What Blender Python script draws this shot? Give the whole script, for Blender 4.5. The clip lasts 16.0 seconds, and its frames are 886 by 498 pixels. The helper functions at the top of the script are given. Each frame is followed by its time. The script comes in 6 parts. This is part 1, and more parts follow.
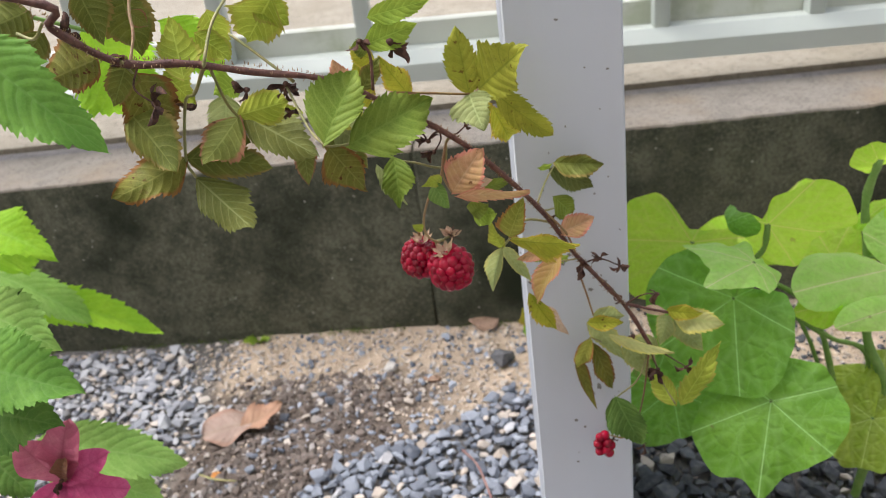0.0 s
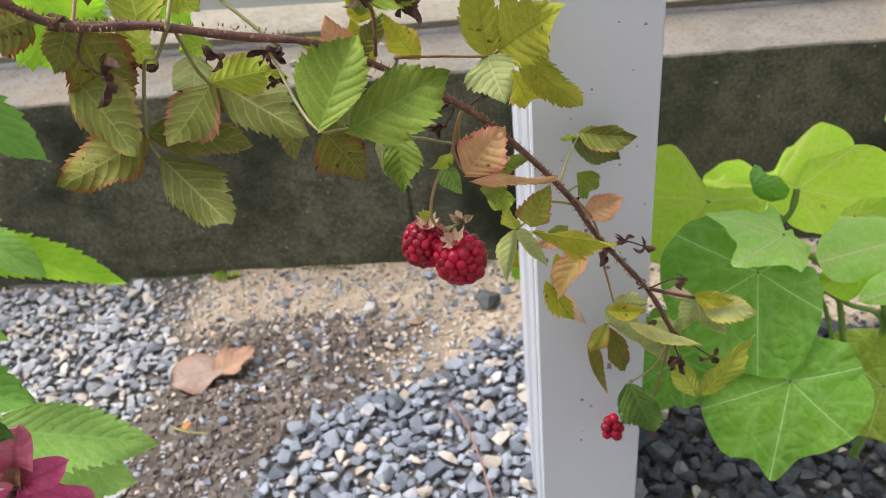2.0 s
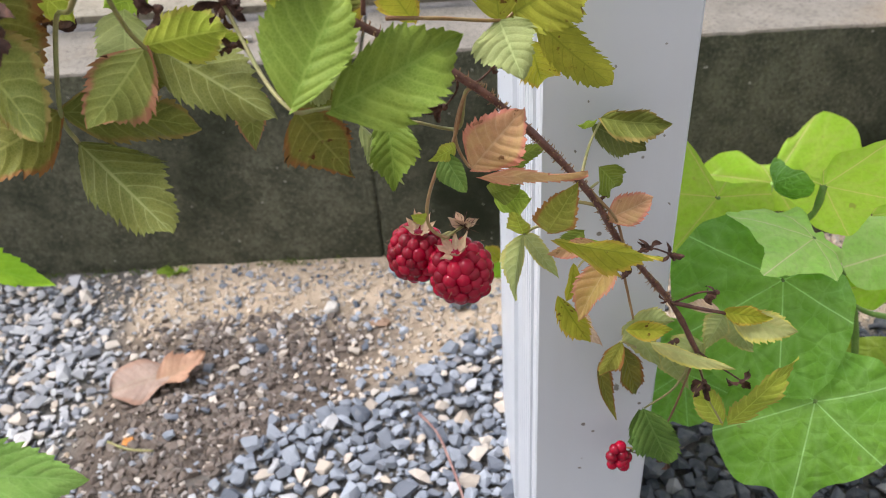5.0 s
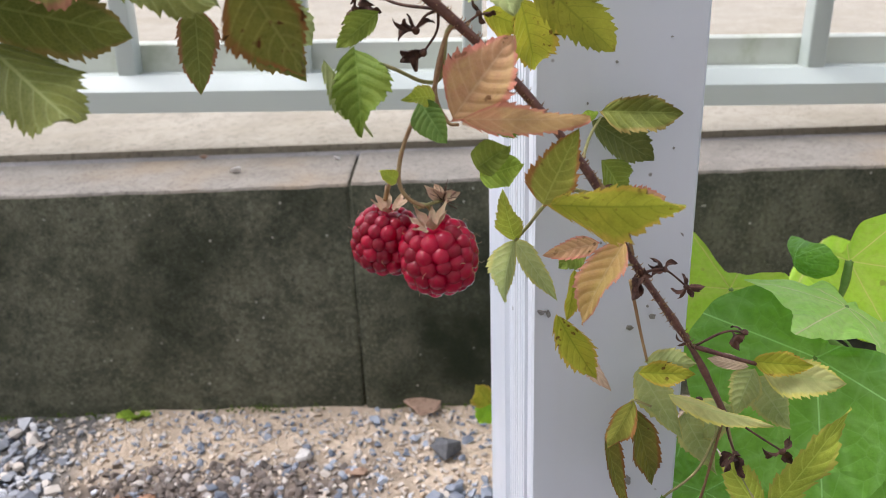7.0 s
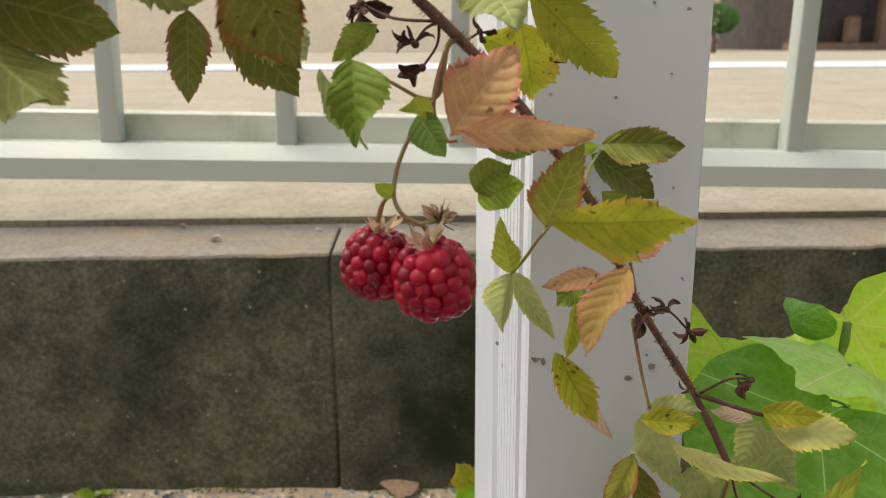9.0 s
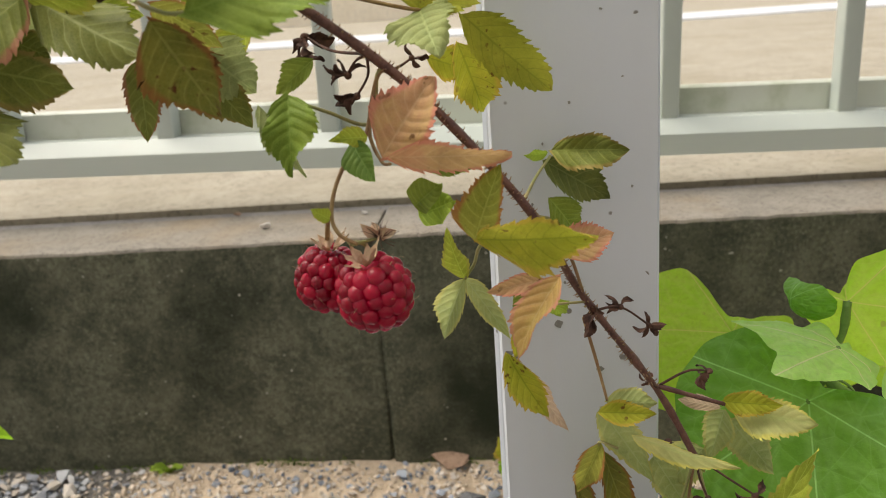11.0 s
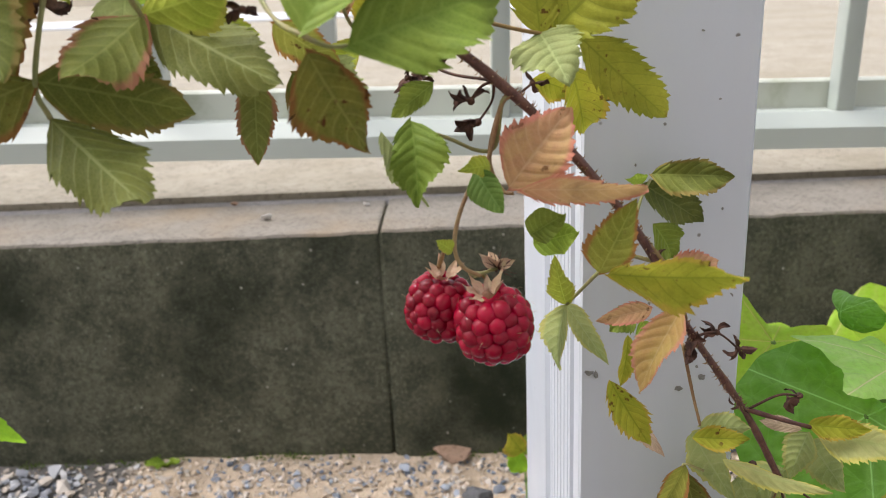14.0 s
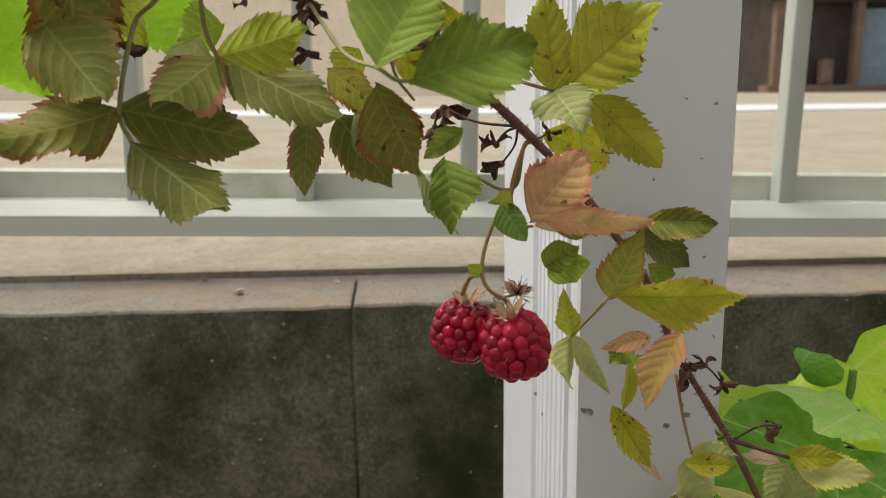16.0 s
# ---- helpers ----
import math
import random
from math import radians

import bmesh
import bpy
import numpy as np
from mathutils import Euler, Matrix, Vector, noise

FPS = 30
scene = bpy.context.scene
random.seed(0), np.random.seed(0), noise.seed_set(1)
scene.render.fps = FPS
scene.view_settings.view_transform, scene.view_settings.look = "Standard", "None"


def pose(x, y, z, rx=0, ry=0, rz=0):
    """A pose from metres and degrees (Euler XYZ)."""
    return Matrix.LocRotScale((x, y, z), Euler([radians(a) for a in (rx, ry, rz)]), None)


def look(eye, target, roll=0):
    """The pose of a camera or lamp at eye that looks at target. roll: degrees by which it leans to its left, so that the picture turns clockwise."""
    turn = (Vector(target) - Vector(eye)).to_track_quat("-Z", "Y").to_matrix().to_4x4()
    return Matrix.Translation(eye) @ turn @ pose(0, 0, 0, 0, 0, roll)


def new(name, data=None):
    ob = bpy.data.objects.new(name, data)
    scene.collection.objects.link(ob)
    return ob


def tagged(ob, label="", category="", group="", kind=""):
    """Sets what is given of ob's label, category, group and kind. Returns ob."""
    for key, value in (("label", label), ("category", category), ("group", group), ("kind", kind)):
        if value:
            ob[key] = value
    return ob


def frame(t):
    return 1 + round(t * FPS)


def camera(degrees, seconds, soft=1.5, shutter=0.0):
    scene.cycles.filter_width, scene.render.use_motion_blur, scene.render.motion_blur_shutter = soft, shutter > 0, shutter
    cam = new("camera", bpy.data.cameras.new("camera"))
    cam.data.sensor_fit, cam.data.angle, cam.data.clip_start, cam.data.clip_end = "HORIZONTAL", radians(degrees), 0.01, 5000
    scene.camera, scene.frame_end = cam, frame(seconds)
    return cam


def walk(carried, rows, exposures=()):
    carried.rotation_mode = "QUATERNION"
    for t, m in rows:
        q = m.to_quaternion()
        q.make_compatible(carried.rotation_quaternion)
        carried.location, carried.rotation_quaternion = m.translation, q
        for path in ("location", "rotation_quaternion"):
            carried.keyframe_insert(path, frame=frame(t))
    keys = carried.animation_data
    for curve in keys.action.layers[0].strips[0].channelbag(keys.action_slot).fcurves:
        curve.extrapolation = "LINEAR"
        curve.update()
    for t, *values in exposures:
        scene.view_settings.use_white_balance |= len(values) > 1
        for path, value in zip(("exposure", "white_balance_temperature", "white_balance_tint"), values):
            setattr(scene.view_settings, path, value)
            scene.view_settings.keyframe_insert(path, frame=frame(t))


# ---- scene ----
cam = camera(56.9, 16.0, soft=0.6)
METRES, EYE, TILT, LEAN, TURN = 0.5, 0.4417, 0.0, 0.0, 6.674
ROWS = [
    (0.0, 0.0, 0.0, 0.0, -3.64, -27.37, 7.06),
    (0.5, 0.0009, 0.0082, -0.0051, -4.08, -27.58, 6.8),
    (1.0, 0.0016, 0.017, -0.0088, -4.48, -28.77, 6.42),
    (1.5, -0.0009, 0.0431, -0.0066, -4.94, -30.7, 5.92),
    (2.0, -0.0216, 0.1136, 0.0148, -5.36, -34.56, 5.27),
    (2.5, -0.0246, 0.1688, 0.0418, -5.91, -38.49, 4.68),
    (3.0, -0.0182, 0.1909, 0.0503, -6.59, -39.79, 4.35),
    (3.5, -0.0235, 0.208, 0.0449, -7.3, -39.91, 3.99),
    (6.0, -0.0442, 0.2186, -0.1063, -7.88, -28.85, 3.07),
    (6.5, -0.0388, 0.2236, -0.1419, -7.39, -24.57, 2.6),
    (7.0, -0.0373, 0.2262, -0.1792, -7.62, -20.6, 1.81),
    (7.5, -0.0425, 0.2406, -0.1975, -8.16, -17.35, 0.85),
    (8.0, -0.0468, 0.2402, -0.2185, -8.96, -14.44, 0.09),
    (10.5, -0.0146, 0.2256, -0.2066, -6.56, -13.81, 2.37),
    (11.0, 0.0225, 0.2106, -0.1902, -3.61, -16.29, 3.96),
    (11.5, 0.0586, 0.1954, -0.1749, -0.75, -19.02, 4.98),
    (12.0, 0.0423, 0.223, -0.124, 0.61, -23.25, 4.83),
    (12.5, 0.0274, 0.2549, -0.0909, 0.59, -27.59, 4.03),
    (13.0, 0.0121, 0.2588, -0.0905, -0.48, -27.64, 3.75),
    (13.5, -0.006, 0.2432, -0.1182, -3.03, -23.49, 3.74),
    (14.0, -0.053, 0.2341, -0.1647, -6.46, -18.01, 2.46),
    (14.5, -0.0923, 0.2157, -0.1767, -9.36, -13.17, 0.57),
    (15.0, -0.1177, 0.203, -0.2009, -11.64, -9.36, -1.02),
    (15.5, -0.1172, 0.1997, -0.2112, -12.09, -7.64, -1.72),
    (16.0, -0.1021, 0.191, -0.1881, -10.06, -11.06, 0.58),
]
EXPOSURES = [(0.0, 1.0, 6250, 13), (3.5, 1.16, 6300, 11), (7.0, 1.12, 6000, 15), (8.0, 0.92, 6850, 11), (10.5, 0.84, 7050, 9), (11.5, 0.96, 6850, 9), (12.0, 1.0, 6700, 11), (12.5, 1.19, 6450, 13), (13.5, 1.16, 6300, 14), (14.5, 0.89, 6350, 11), (15.5, 0.66, 7000, 9), (16.0, 0.62, 7000, 9)]
cam.data.dof.use_dof, cam.data.dof.focus_distance, cam.data.dof.aperture_fstop = True, 0.25, 26.0
walk(cam, [(t, pose(0, 0, EYE, TILT, LEAN, TURN) @ pose(METRES * x, METRES * y, METRES * z, 90 + pitch, roll, yaw)) for t, x, y, z, yaw, pitch, roll in ROWS], EXPOSURES)

# ---- sky and sun: bright overcast, the stronger light from the left ----
SUN_ELEV, SUN_AZ = radians(62), radians(-80)      # azimuth from +y towards +x
world = bpy.data.worlds.new("world")
scene.world = world
world.use_nodes = True
wn = world.node_tree.nodes
sky = wn.new("ShaderNodeTexSky")
sky.sky_type, sky.sun_disc, sky.sun_elevation, sky.sun_rotation = "NISHITA", False, SUN_ELEV, SUN_AZ
sky.air_density, sky.dust_density, sky.ozone_density = 1.0, 4.0, 1.0
soften = wn.new("ShaderNodeHueSaturation")
soften.inputs["Saturation"].default_value = 0.42
world.node_tree.links.new(sky.outputs[0], soften.inputs["Color"])
world.node_tree.links.new(soften.outputs[0], wn["Background"].inputs[0])
wn["Background"].inputs[1].default_value = 0.14
sun = new("sun", bpy.data.lights.new("sun", "SUN"))
sun.data.energy, sun.data.angle, sun.data.color = 1.4, radians(35), (1.0, 0.97, 0.93)
sun_from = Vector((math.sin(SUN_AZ) * math.cos(SUN_ELEV), math.cos(SUN_AZ) * math.cos(SUN_ELEV), math.sin(SUN_ELEV)))
sun.matrix_world = look(sun_from * 5, (0, 0, 0))


# ---- materials ----
class Net:
    """A small helper to write node materials."""

    def __init__(self, name):
        self.mat = bpy.data.materials.new(name)
        self.mat.use_nodes = True
        self.nodes, self.links = self.mat.node_tree.nodes, self.mat.node_tree.links
        self.bsdf, self.out = self.nodes["Principled BSDF"], self.nodes["Material Output"]

    def add(self, kind, **inputs):
        n = self.nodes.new("ShaderNode" + kind)
        for k, v in inputs.items():
            self.put(n.inputs[int(k[1:]) if k[0] == "_" else k.replace("_", " ")], v)
        return n

    def put(self, socket, v):
        if isinstance(v, bpy.types.NodeSocket):
            self.links.new(v, socket)
        elif isinstance(v, tuple) and socket.type == "RGBA" and len(v) == 3:
            socket.default_value = (*v, 1)
        else:
            socket.default_value = v

    def math(self, op, a, b=0.0, c=0.0):
        n = self.nodes.new("ShaderNodeMath")
        n.operation = op
        for s, v in zip(n.inputs, (a, b, c)):
            self.put(s, v)
        return n.outputs[0]

    def ramp(self, v, lo, hi, a=0.0, b=1.0):
        n = self.nodes.new("ShaderNodeMapRange")
        n.interpolation_type = "SMOOTHSTEP"
        for s, x in zip(n.inputs, (v, lo, hi, a, b)):
            self.put(s, x)
        return n.outputs[0]

    def mix(self, f, a, b, blend="MIX"):
        n = self.nodes.new("ShaderNodeMix")
        n.data_type, n.blend_type = "RGBA", blend
        self.put(n.inputs[0], f), self.put(n.inputs[6], a), self.put(n.inputs[7], b)
        return n.outputs[2]

    def noise(self, scale, detail=4.0, rough=0.55, where=None, w=None):
        n = self.nodes.new("ShaderNodeTexNoise")
        if w is not None:
            n.noise_dimensions = "4D"
            self.put(n.inputs["W"], w)
        self.put(n.inputs["Scale"], scale), self.put(n.inputs["Detail"], detail), self.put(n.inputs["Roughness"], rough)
        self.put(n.inputs["Vector"], where or self.place())
        return n.outputs["Fac"]

    def place(self):
        if "place" not in self.nodes:
            self.nodes.new("ShaderNodeTexCoord").name = "place"
        return self.nodes["place"].outputs["Object"]

    def chance(self):
        if "chance" not in self.nodes:
            self.nodes.new("ShaderNodeObjectInfo").name = "chance"
        return self.nodes["chance"].outputs["Random"]

    def bump(self, height, strength, distance):
        n = self.add("Bump", Strength=strength, Distance=distance, Height=height)
        return n.outputs[0]

    def finish(self, colour, rough, normal=None, **more):
        self.put(self.bsdf.inputs["Base Color"], colour)
        self.put(self.bsdf.inputs["Roughness"], rough)
        if normal is not None:
            self.links.new(normal, self.bsdf.inputs["Normal"])
        for k, v in more.items():
            self.put(self.bsdf.inputs[k.replace("_", " ")], v)
        return self.mat


def leaf_material(name, colour, second, edge=None, spots=0.0, vein=None, passing=0.33, rough=0.55, veins=7.4, vein_amount=0.36):
    """Leaf: midrib, side veins and a fine net from the leaf's own map, blotches, tinted rim, light passing through."""
    m = Net(name)
    vein = vein or tuple(min(0.9, c * 1.45 + 0.05) for c in second)
    uv = m.add("UVMap").outputs[0]
    sep = m.add("SeparateXYZ", Vector=uv)
    u, v = sep.outputs[0], sep.outputs[1]
    side = m.math("ABSOLUTE", m.math("SUBTRACT", m.math("MULTIPLY", v, 2.0), 1.0))
    w = m.math("MULTIPLY", m.chance(), 37.0)
    stray = m.math("MULTIPLY", m.math("SUBTRACT", m.noise(230.0, 2.0, 0.5, w=w), 0.5), 0.05)
    offset = m.math("MULTIPLY", m.math("GREATER_THAN", v, 0.5), 0.04)
    ph = m.math("FRACT", m.math("MULTIPLY", m.math("ADD", m.math("ADD", m.math("SUBTRACT", u, m.math("MULTIPLY", m.math("POWER", side, 1.35), 0.20)), stray), offset), veins))
    d = m.math("ABSOLUTE", m.math("SUBTRACT", ph, 0.5))
    wide = m.noise(160.0, 3.0, 0.6, w=w)
    thin = m.ramp(d, 0.012, 0.060, 1.0, 0.0)
    mid = m.ramp(side, 0.02, 0.055, 1.0, 0.0)
    vmask = m.math("MAXIMUM", mid, m.math("MULTIPLY", thin, m.ramp(side, 0.55, 1.0, 0.85, 0.25)))
    cells = m.add("TexVoronoi", Scale=1.0, Vector=m.add("Mapping", Vector=uv, Scale=(34.0, 22.0, 1.0)).outputs[0])
    cells.feature = "DISTANCE_TO_EDGE"
    net = m.ramp(cells.outputs["Distance"], 0.02, 0.16, 1.0, 0.0)
    blotch = m.noise(75.0, 4.0, 0.6, w=w)
    col = m.mix(m.ramp(blotch, 0.38, 0.64), colour, second)
    shade = m.math("MULTIPLY", m.ramp(d, 0.05, 0.30), 0.10)
    col = m.mix(shade, col, tuple(c * 0.62 for c in colour))
    col = m.mix(m.math("MULTIPLY", m.ramp(d, 0.0, 0.22, 1.0, 0.0), 0.12), col, vein)
    col = m.mix(m.math("MULTIPLY", m.ramp(side, 0.0, 0.30, 1.0, 0.0), 0.25), col, tuple(c * k for c, k in zip(colour, (0.72, 0.95, 0.8))))
    col = m.mix(m.ramp(m.noise(330.0, 3.0, 0.65, w=w), 0.48, 0.66, 0.0, 0.35), col, tuple(c * 0.66 for c in colour))
    col = m.mix(m.math("MULTIPLY", net, 0.14), col, vein)
    fine = m.noise(900.0, 3.0, 0.7)
    col = m.mix(m.ramp(fine, 0.35, 0.75, 0.0, 0.18), col, tuple(c * 0.5 for c in colour))
    if edge:
        rim = m.math("ADD", m.ramp(side, 0.45, 1.0), m.math("MULTIPLY", m.math("SUBTRACT", wide, 0.5), 1.1))
        col = m.mix(m.ramp(rim, 0.42, 0.95, 0.0, 0.9), col, edge)
    if spots:
        sp = m.noise(480.0, 2.0, 0.5, w=w)
        big = m.noise(90.0, 2.0, 0.5, w=w)
        mask = m.math("MULTIPLY", m.ramp(sp, 0.60, 0.66), m.ramp(big, 0.52 - spots * 0.1, 0.62))
        col = m.mix(mask, col, (0.10, 0.035, 0.012))
    col = m.mix(m.math("MULTIPLY", vmask, vein_amount), col, vein)
    quilt = m.math("ADD", m.math("MULTIPLY", m.ramp(d, 0.0, 0.40), 0.8), m.math("ADD", m.math("MULTIPLY", fine, 0.08), m.math("MULTIPLY", m.ramp(cells.outputs["Distance"], 0.0, 0.3), 0.07)))
    nrm = m.bump(quilt, 0.30, 0.0010)
    m.finish(col, rough, nrm, Specular_IOR_Level=0.12)
    glow = m.add("BsdfTranslucent", Color=m.mix(0.22, col, tuple(min(1.0, c * 1.6) for c in second)))
    mixer = m.add("MixShader", _0=passing, _1=m.bsdf.outputs[0], _2=glow.outputs[0])
    m.links.new(mixer.outputs[0], m.out.inputs[0])
    return m.mat


def gourd_material(name, colour, second, passing=0.38):
    """Broad gourd leaf: five main veins out of the stalk's joint and a net of fine ones."""
    m = Net(name)
    uv = m.add("UVMap").outputs[0]
    sep = m.add("SeparateXYZ", Vector=uv)
    x = m.math("MULTIPLY", m.math("SUBTRACT", sep.outputs[0], 0.5), 2.0)
    y = m.math("MULTIPLY", m.math("SUBTRACT", sep.outputs[1], 0.5), 2.0)
    best = 1.0
    for a in (0, 56, -56, 114, -114):
        c, s = math.cos(radians(a)), math.sin(radians(a))
        along = m.math("ADD", m.math("MULTIPLY", x, c), m.math("MULTIPLY", y, s))
        turn = m.math("SUBTRACT", m.math("MULTIPLY", x, s), m.math("MULTIPLY", y, c))
        across = m.math("ABSOLUTE", turn)
        # a side vein leaves each main one at 45 degrees
        saw = m.math("ABSOLUTE", m.math("SUBTRACT", m.math("FRACT", m.math("ADD", m.math("MULTIPLY", m.math("SUBTRACT", along, across), 2.3), m.math("MULTIPLY", m.math("GREATER_THAN", turn, 0.0), 0.43))), 0.5))
        near = m.ramp(across, 0.0, 0.30, 0.0, 1.0)
        branch = m.math("ADD", m.math("MULTIPLY", saw, 0.30), m.math("ADD", m.math("MULTIPLY", near, 0.012), 0.008))
        here = m.math("MINIMUM", across, branch)
        here = m.math("ADD", here, m.math("MULTIPLY", m.math("LESS_THAN", along, 0.0), 1.0))
        best = m.math("MINIMUM", best, here)
    vor = m.add("TexVoronoi", Scale=13.0, Vector=uv)
    vor.feature = "DISTANCE_TO_EDGE"
    net = m.ramp(vor.outputs["Distance"], 0.0, 0.035, 1.0, 0.0)
    main = m.math("MAXIMUM", m.ramp(best, 0.002, 0.009, 1.0, 0.0), m.ramp(best, 0.0, 0.07, 0.22, 0.0))
    w = m.math("MULTIPLY", m.chance(), 37.0)
    blotch = m.noise(35.0, 5.0, 0.6, w=w)
    col = m.mix(m.ramp(blotch, 0.35, 0.66), colour, second)
    fine = m.noise(500.0, 3.0, 0.7)
    col = m.mix(m.ramp(vor.outputs["Distance"], 0.05, 0.45, 0.0, 0.14), col, tuple(c * 0.6 for c in colour))
    col = m.mix(m.ramp(fine, 0.4, 0.7, 0.0, 0.35), col, tuple(c * 0.6 for c in colour))
    pale = tuple(min(0.92, c * 1.25 + 0.24) for c in second)
    col = m.mix(m.math("ADD", m.math("MULTIPLY", main, 0.92), m.math("MULTIPLY", net, 0.11)), col, pale)
    dots = m.math("MULTIPLY", m.ramp(m.noise(170.0, 2.0, 0.5, w=w), 0.66, 0.7), m.ramp(blotch, 0.5, 0.6))
    col = m.mix(m.math("MULTIPLY", dots, 0.6), col, (0.30, 0.26, 0.10))
    h = m.math("SUBTRACT", m.math("MULTIPLY", m.ramp(vor.outputs["Distance"], 0.0, 0.25), 0.35), m.math("MULTIPLY", main, 0.25))
    m.finish(col, 0.42, m.bump(m.math("ADD", h, m.math("MULTIPLY", fine, 0.25)), 0.6, 0.0026), Specular_IOR_Level=0.35)
    glow = m.add("BsdfTranslucent", Color=m.mix(0.5, col, tuple(min(1.0, c * 1.5) for c in second)))
    mixer = m.add("MixShader", _0=passing, _1=m.bsdf.outputs[0], _2=glow.outputs[0])
    m.links.new(mixer.outputs[0], m.out.inputs[0])
    return m.mat


def bark_material(name, a, b, scale, rough=0.6):
    m = Net(name)
    n = m.noise(scale, 5.0, 0.65)
    f = m.noise(scale * 6, 3.0, 0.7)
    col = m.mix(m.ramp(n, 0.35, 0.68), a, b)
    return m.finish(m.mix(m.ramp(f, 0.45, 0.8, 0.0, 0.4), col, tuple(c * 0.4 for c in a)), rough, m.bump(m.math("ADD", n, f), 0.5, 0.0006))


# leaf colours
M_GREEN = leaf_material("leaf_green", (0.145, 0.215, 0.026), (0.200, 0.265, 0.036), passing=0.10, vein_amount=0.18)
M_GREEN2 = leaf_material("leaf_small_green", (0.145, 0.200, 0.026), (0.205, 0.255, 0.038))
M_GREEN3 = leaf_material("leaf_deep_green", (0.095, 0.175, 0.034), (0.150, 0.240, 0.048))
M_OLIVE = leaf_material("leaf_olive", (0.145, 0.170, 0.032), (0.205, 0.222, 0.040), edge=(0.27, 0.20, 0.06), passing=0.06)
M_GREYGREEN = leaf_material("leaf_grey_green", (0.150, 0.168, 0.036), (0.200, 0.212, 0.048), vein=(0.36, 0.38, 0.15), passing=0.05, vein_amount=0.5)
M_OLIVE_BROWN = leaf_material("leaf_olive_brown", (0.155, 0.165, 0.028), (0.225, 0.212, 0.036), edge=(0.265, 0.110, 0.036), spots=1.0, passing=0.06)
M_OLIVE_RED = leaf_material("leaf_olive_red", (0.270, 0.297, 0.047), (0.392, 0.378, 0.068), edge=(0.378, 0.135, 0.054), spots=0.5)
M_PINK_EDGE = leaf_material("leaf_pink_edged", (0.175, 0.200, 0.042), (0.235, 0.245, 0.05), edge=(0.36, 0.15, 0.09), passing=0.08)
M_PALE = leaf_material("leaf_pale_underside", (0.31, 0.36, 0.135), (0.39, 0.43, 0.17))
M_PALE_GREEN = leaf_material("leaf_pale_green", (0.33, 0.39, 0.13), (0.43, 0.46, 0.16), edge=(0.48, 0.45, 0.14), vein=(0.50, 0.52, 0.28))
M_PALE_YEL = leaf_material("leaf_pale_yellow", (0.47, 0.47, 0.18), (0.58, 0.54, 0.20), edge=(0.60, 0.54, 0.12), vein=(0.34, 0.38, 0.12))
M_PALE_PINK = leaf_material("leaf_pale_pink", (0.55, 0.38, 0.26), (0.60, 0.44, 0.30))
M_YELGREEN = leaf_material("leaf_yellow_green", (0.31, 0.39, 0.040), (0.42, 0.47, 0.058), edge=(0.405, 0.378, 0.068), passing=0.24, vein_amount=0.45)
M_YELGREEN2 = leaf_material("leaf_fresh_green", (0.243, 0.365, 0.041), (0.338, 0.446, 0.054))
M_DARKOLIVE = leaf_material("leaf_dark_olive", (0.11, 0.14, 0.035), (0.165, 0.185, 0.045), passing=0.15)
M_YELLOW = leaf_material("leaf_yellow", (0.35, 0.37, 0.032), (0.49, 0.46, 0.048), edge=(0.52, 0.36, 0.06), spots=0.7, vein=(0.16, 0.20, 0.015), passing=0.34, vein_amount=0.6)
M_YELLOW_SPOT = leaf_material("leaf_yellow_spotted", (0.30, 0.32, 0.035), (0.41, 0.40, 0.05), spots=1.3, vein=(0.16, 0.18, 0.02), vein_amount=0.55)
M_ORANGE = leaf_material("leaf_orange", (0.55, 0.28, 0.15), (0.58, 0.38, 0.16), edge=(0.56, 0.20, 0.15), spots=0.6, vein=(0.66, 0.46, 0.30))
M_ORANGE_YEL = leaf_material("leaf_orange_yellow", (0.50, 0.28, 0.10), (0.53, 0.38, 0.11), edge=(0.56, 0.24, 0.17), vein=(0.62, 0.46, 0.24))
M_SHOOT = leaf_material("leaf_shoot", (0.14, 0.31, 0.05), (0.20, 0.40, 0.065), vein=(0.216, 0.378, 0.108), veins=11.0)
M_SHOOT_LIGHT = leaf_material("leaf_shoot_light", (0.270, 0.540, 0.027), (0.378, 0.648, 0.041), vein=(0.338, 0.567, 0.081), passing=0.5, veins=11.0)
M_SHOOT_PALE = leaf_material("leaf_shoot_pale", (0.24, 0.43, 0.085), (0.32, 0.51, 0.12), vein=(0.38, 0.55, 0.18), veins=11.0)
M_SHOOT_DARK = leaf_material("leaf_shoot_dark", (0.081, 0.176, 0.034), (0.121, 0.230, 0.041), vein=(0.189, 0.270, 0.081), veins=11.0)
M_PETAL = leaf_material("petal_magenta", (0.52, 0.06, 0.18), (0.62, 0.13, 0.26), vein=(0.36, 0.03, 0.10), passing=0.3)
M_PETAL_DUSTY = leaf_material("petal_dusty_rose", (0.50, 0.12, 0.19), (0.58, 0.20, 0.25), vein=(0.32, 0.05, 0.09), passing=0.3)
M_DRY_PETAL = leaf_material("petal_dry", (0.24, 0.11, 0.06), (0.33, 0.18, 0.10), vein=(0.16, 0.07, 0.04), passing=0.15)
M_DEADLEAF = leaf_material("leaf_fallen", (0.36, 0.26, 0.21), (0.45, 0.335, 0.27), edge=(0.36, 0.22, 0.16), vein=(0.25, 0.14, 0.10), passing=0.05)
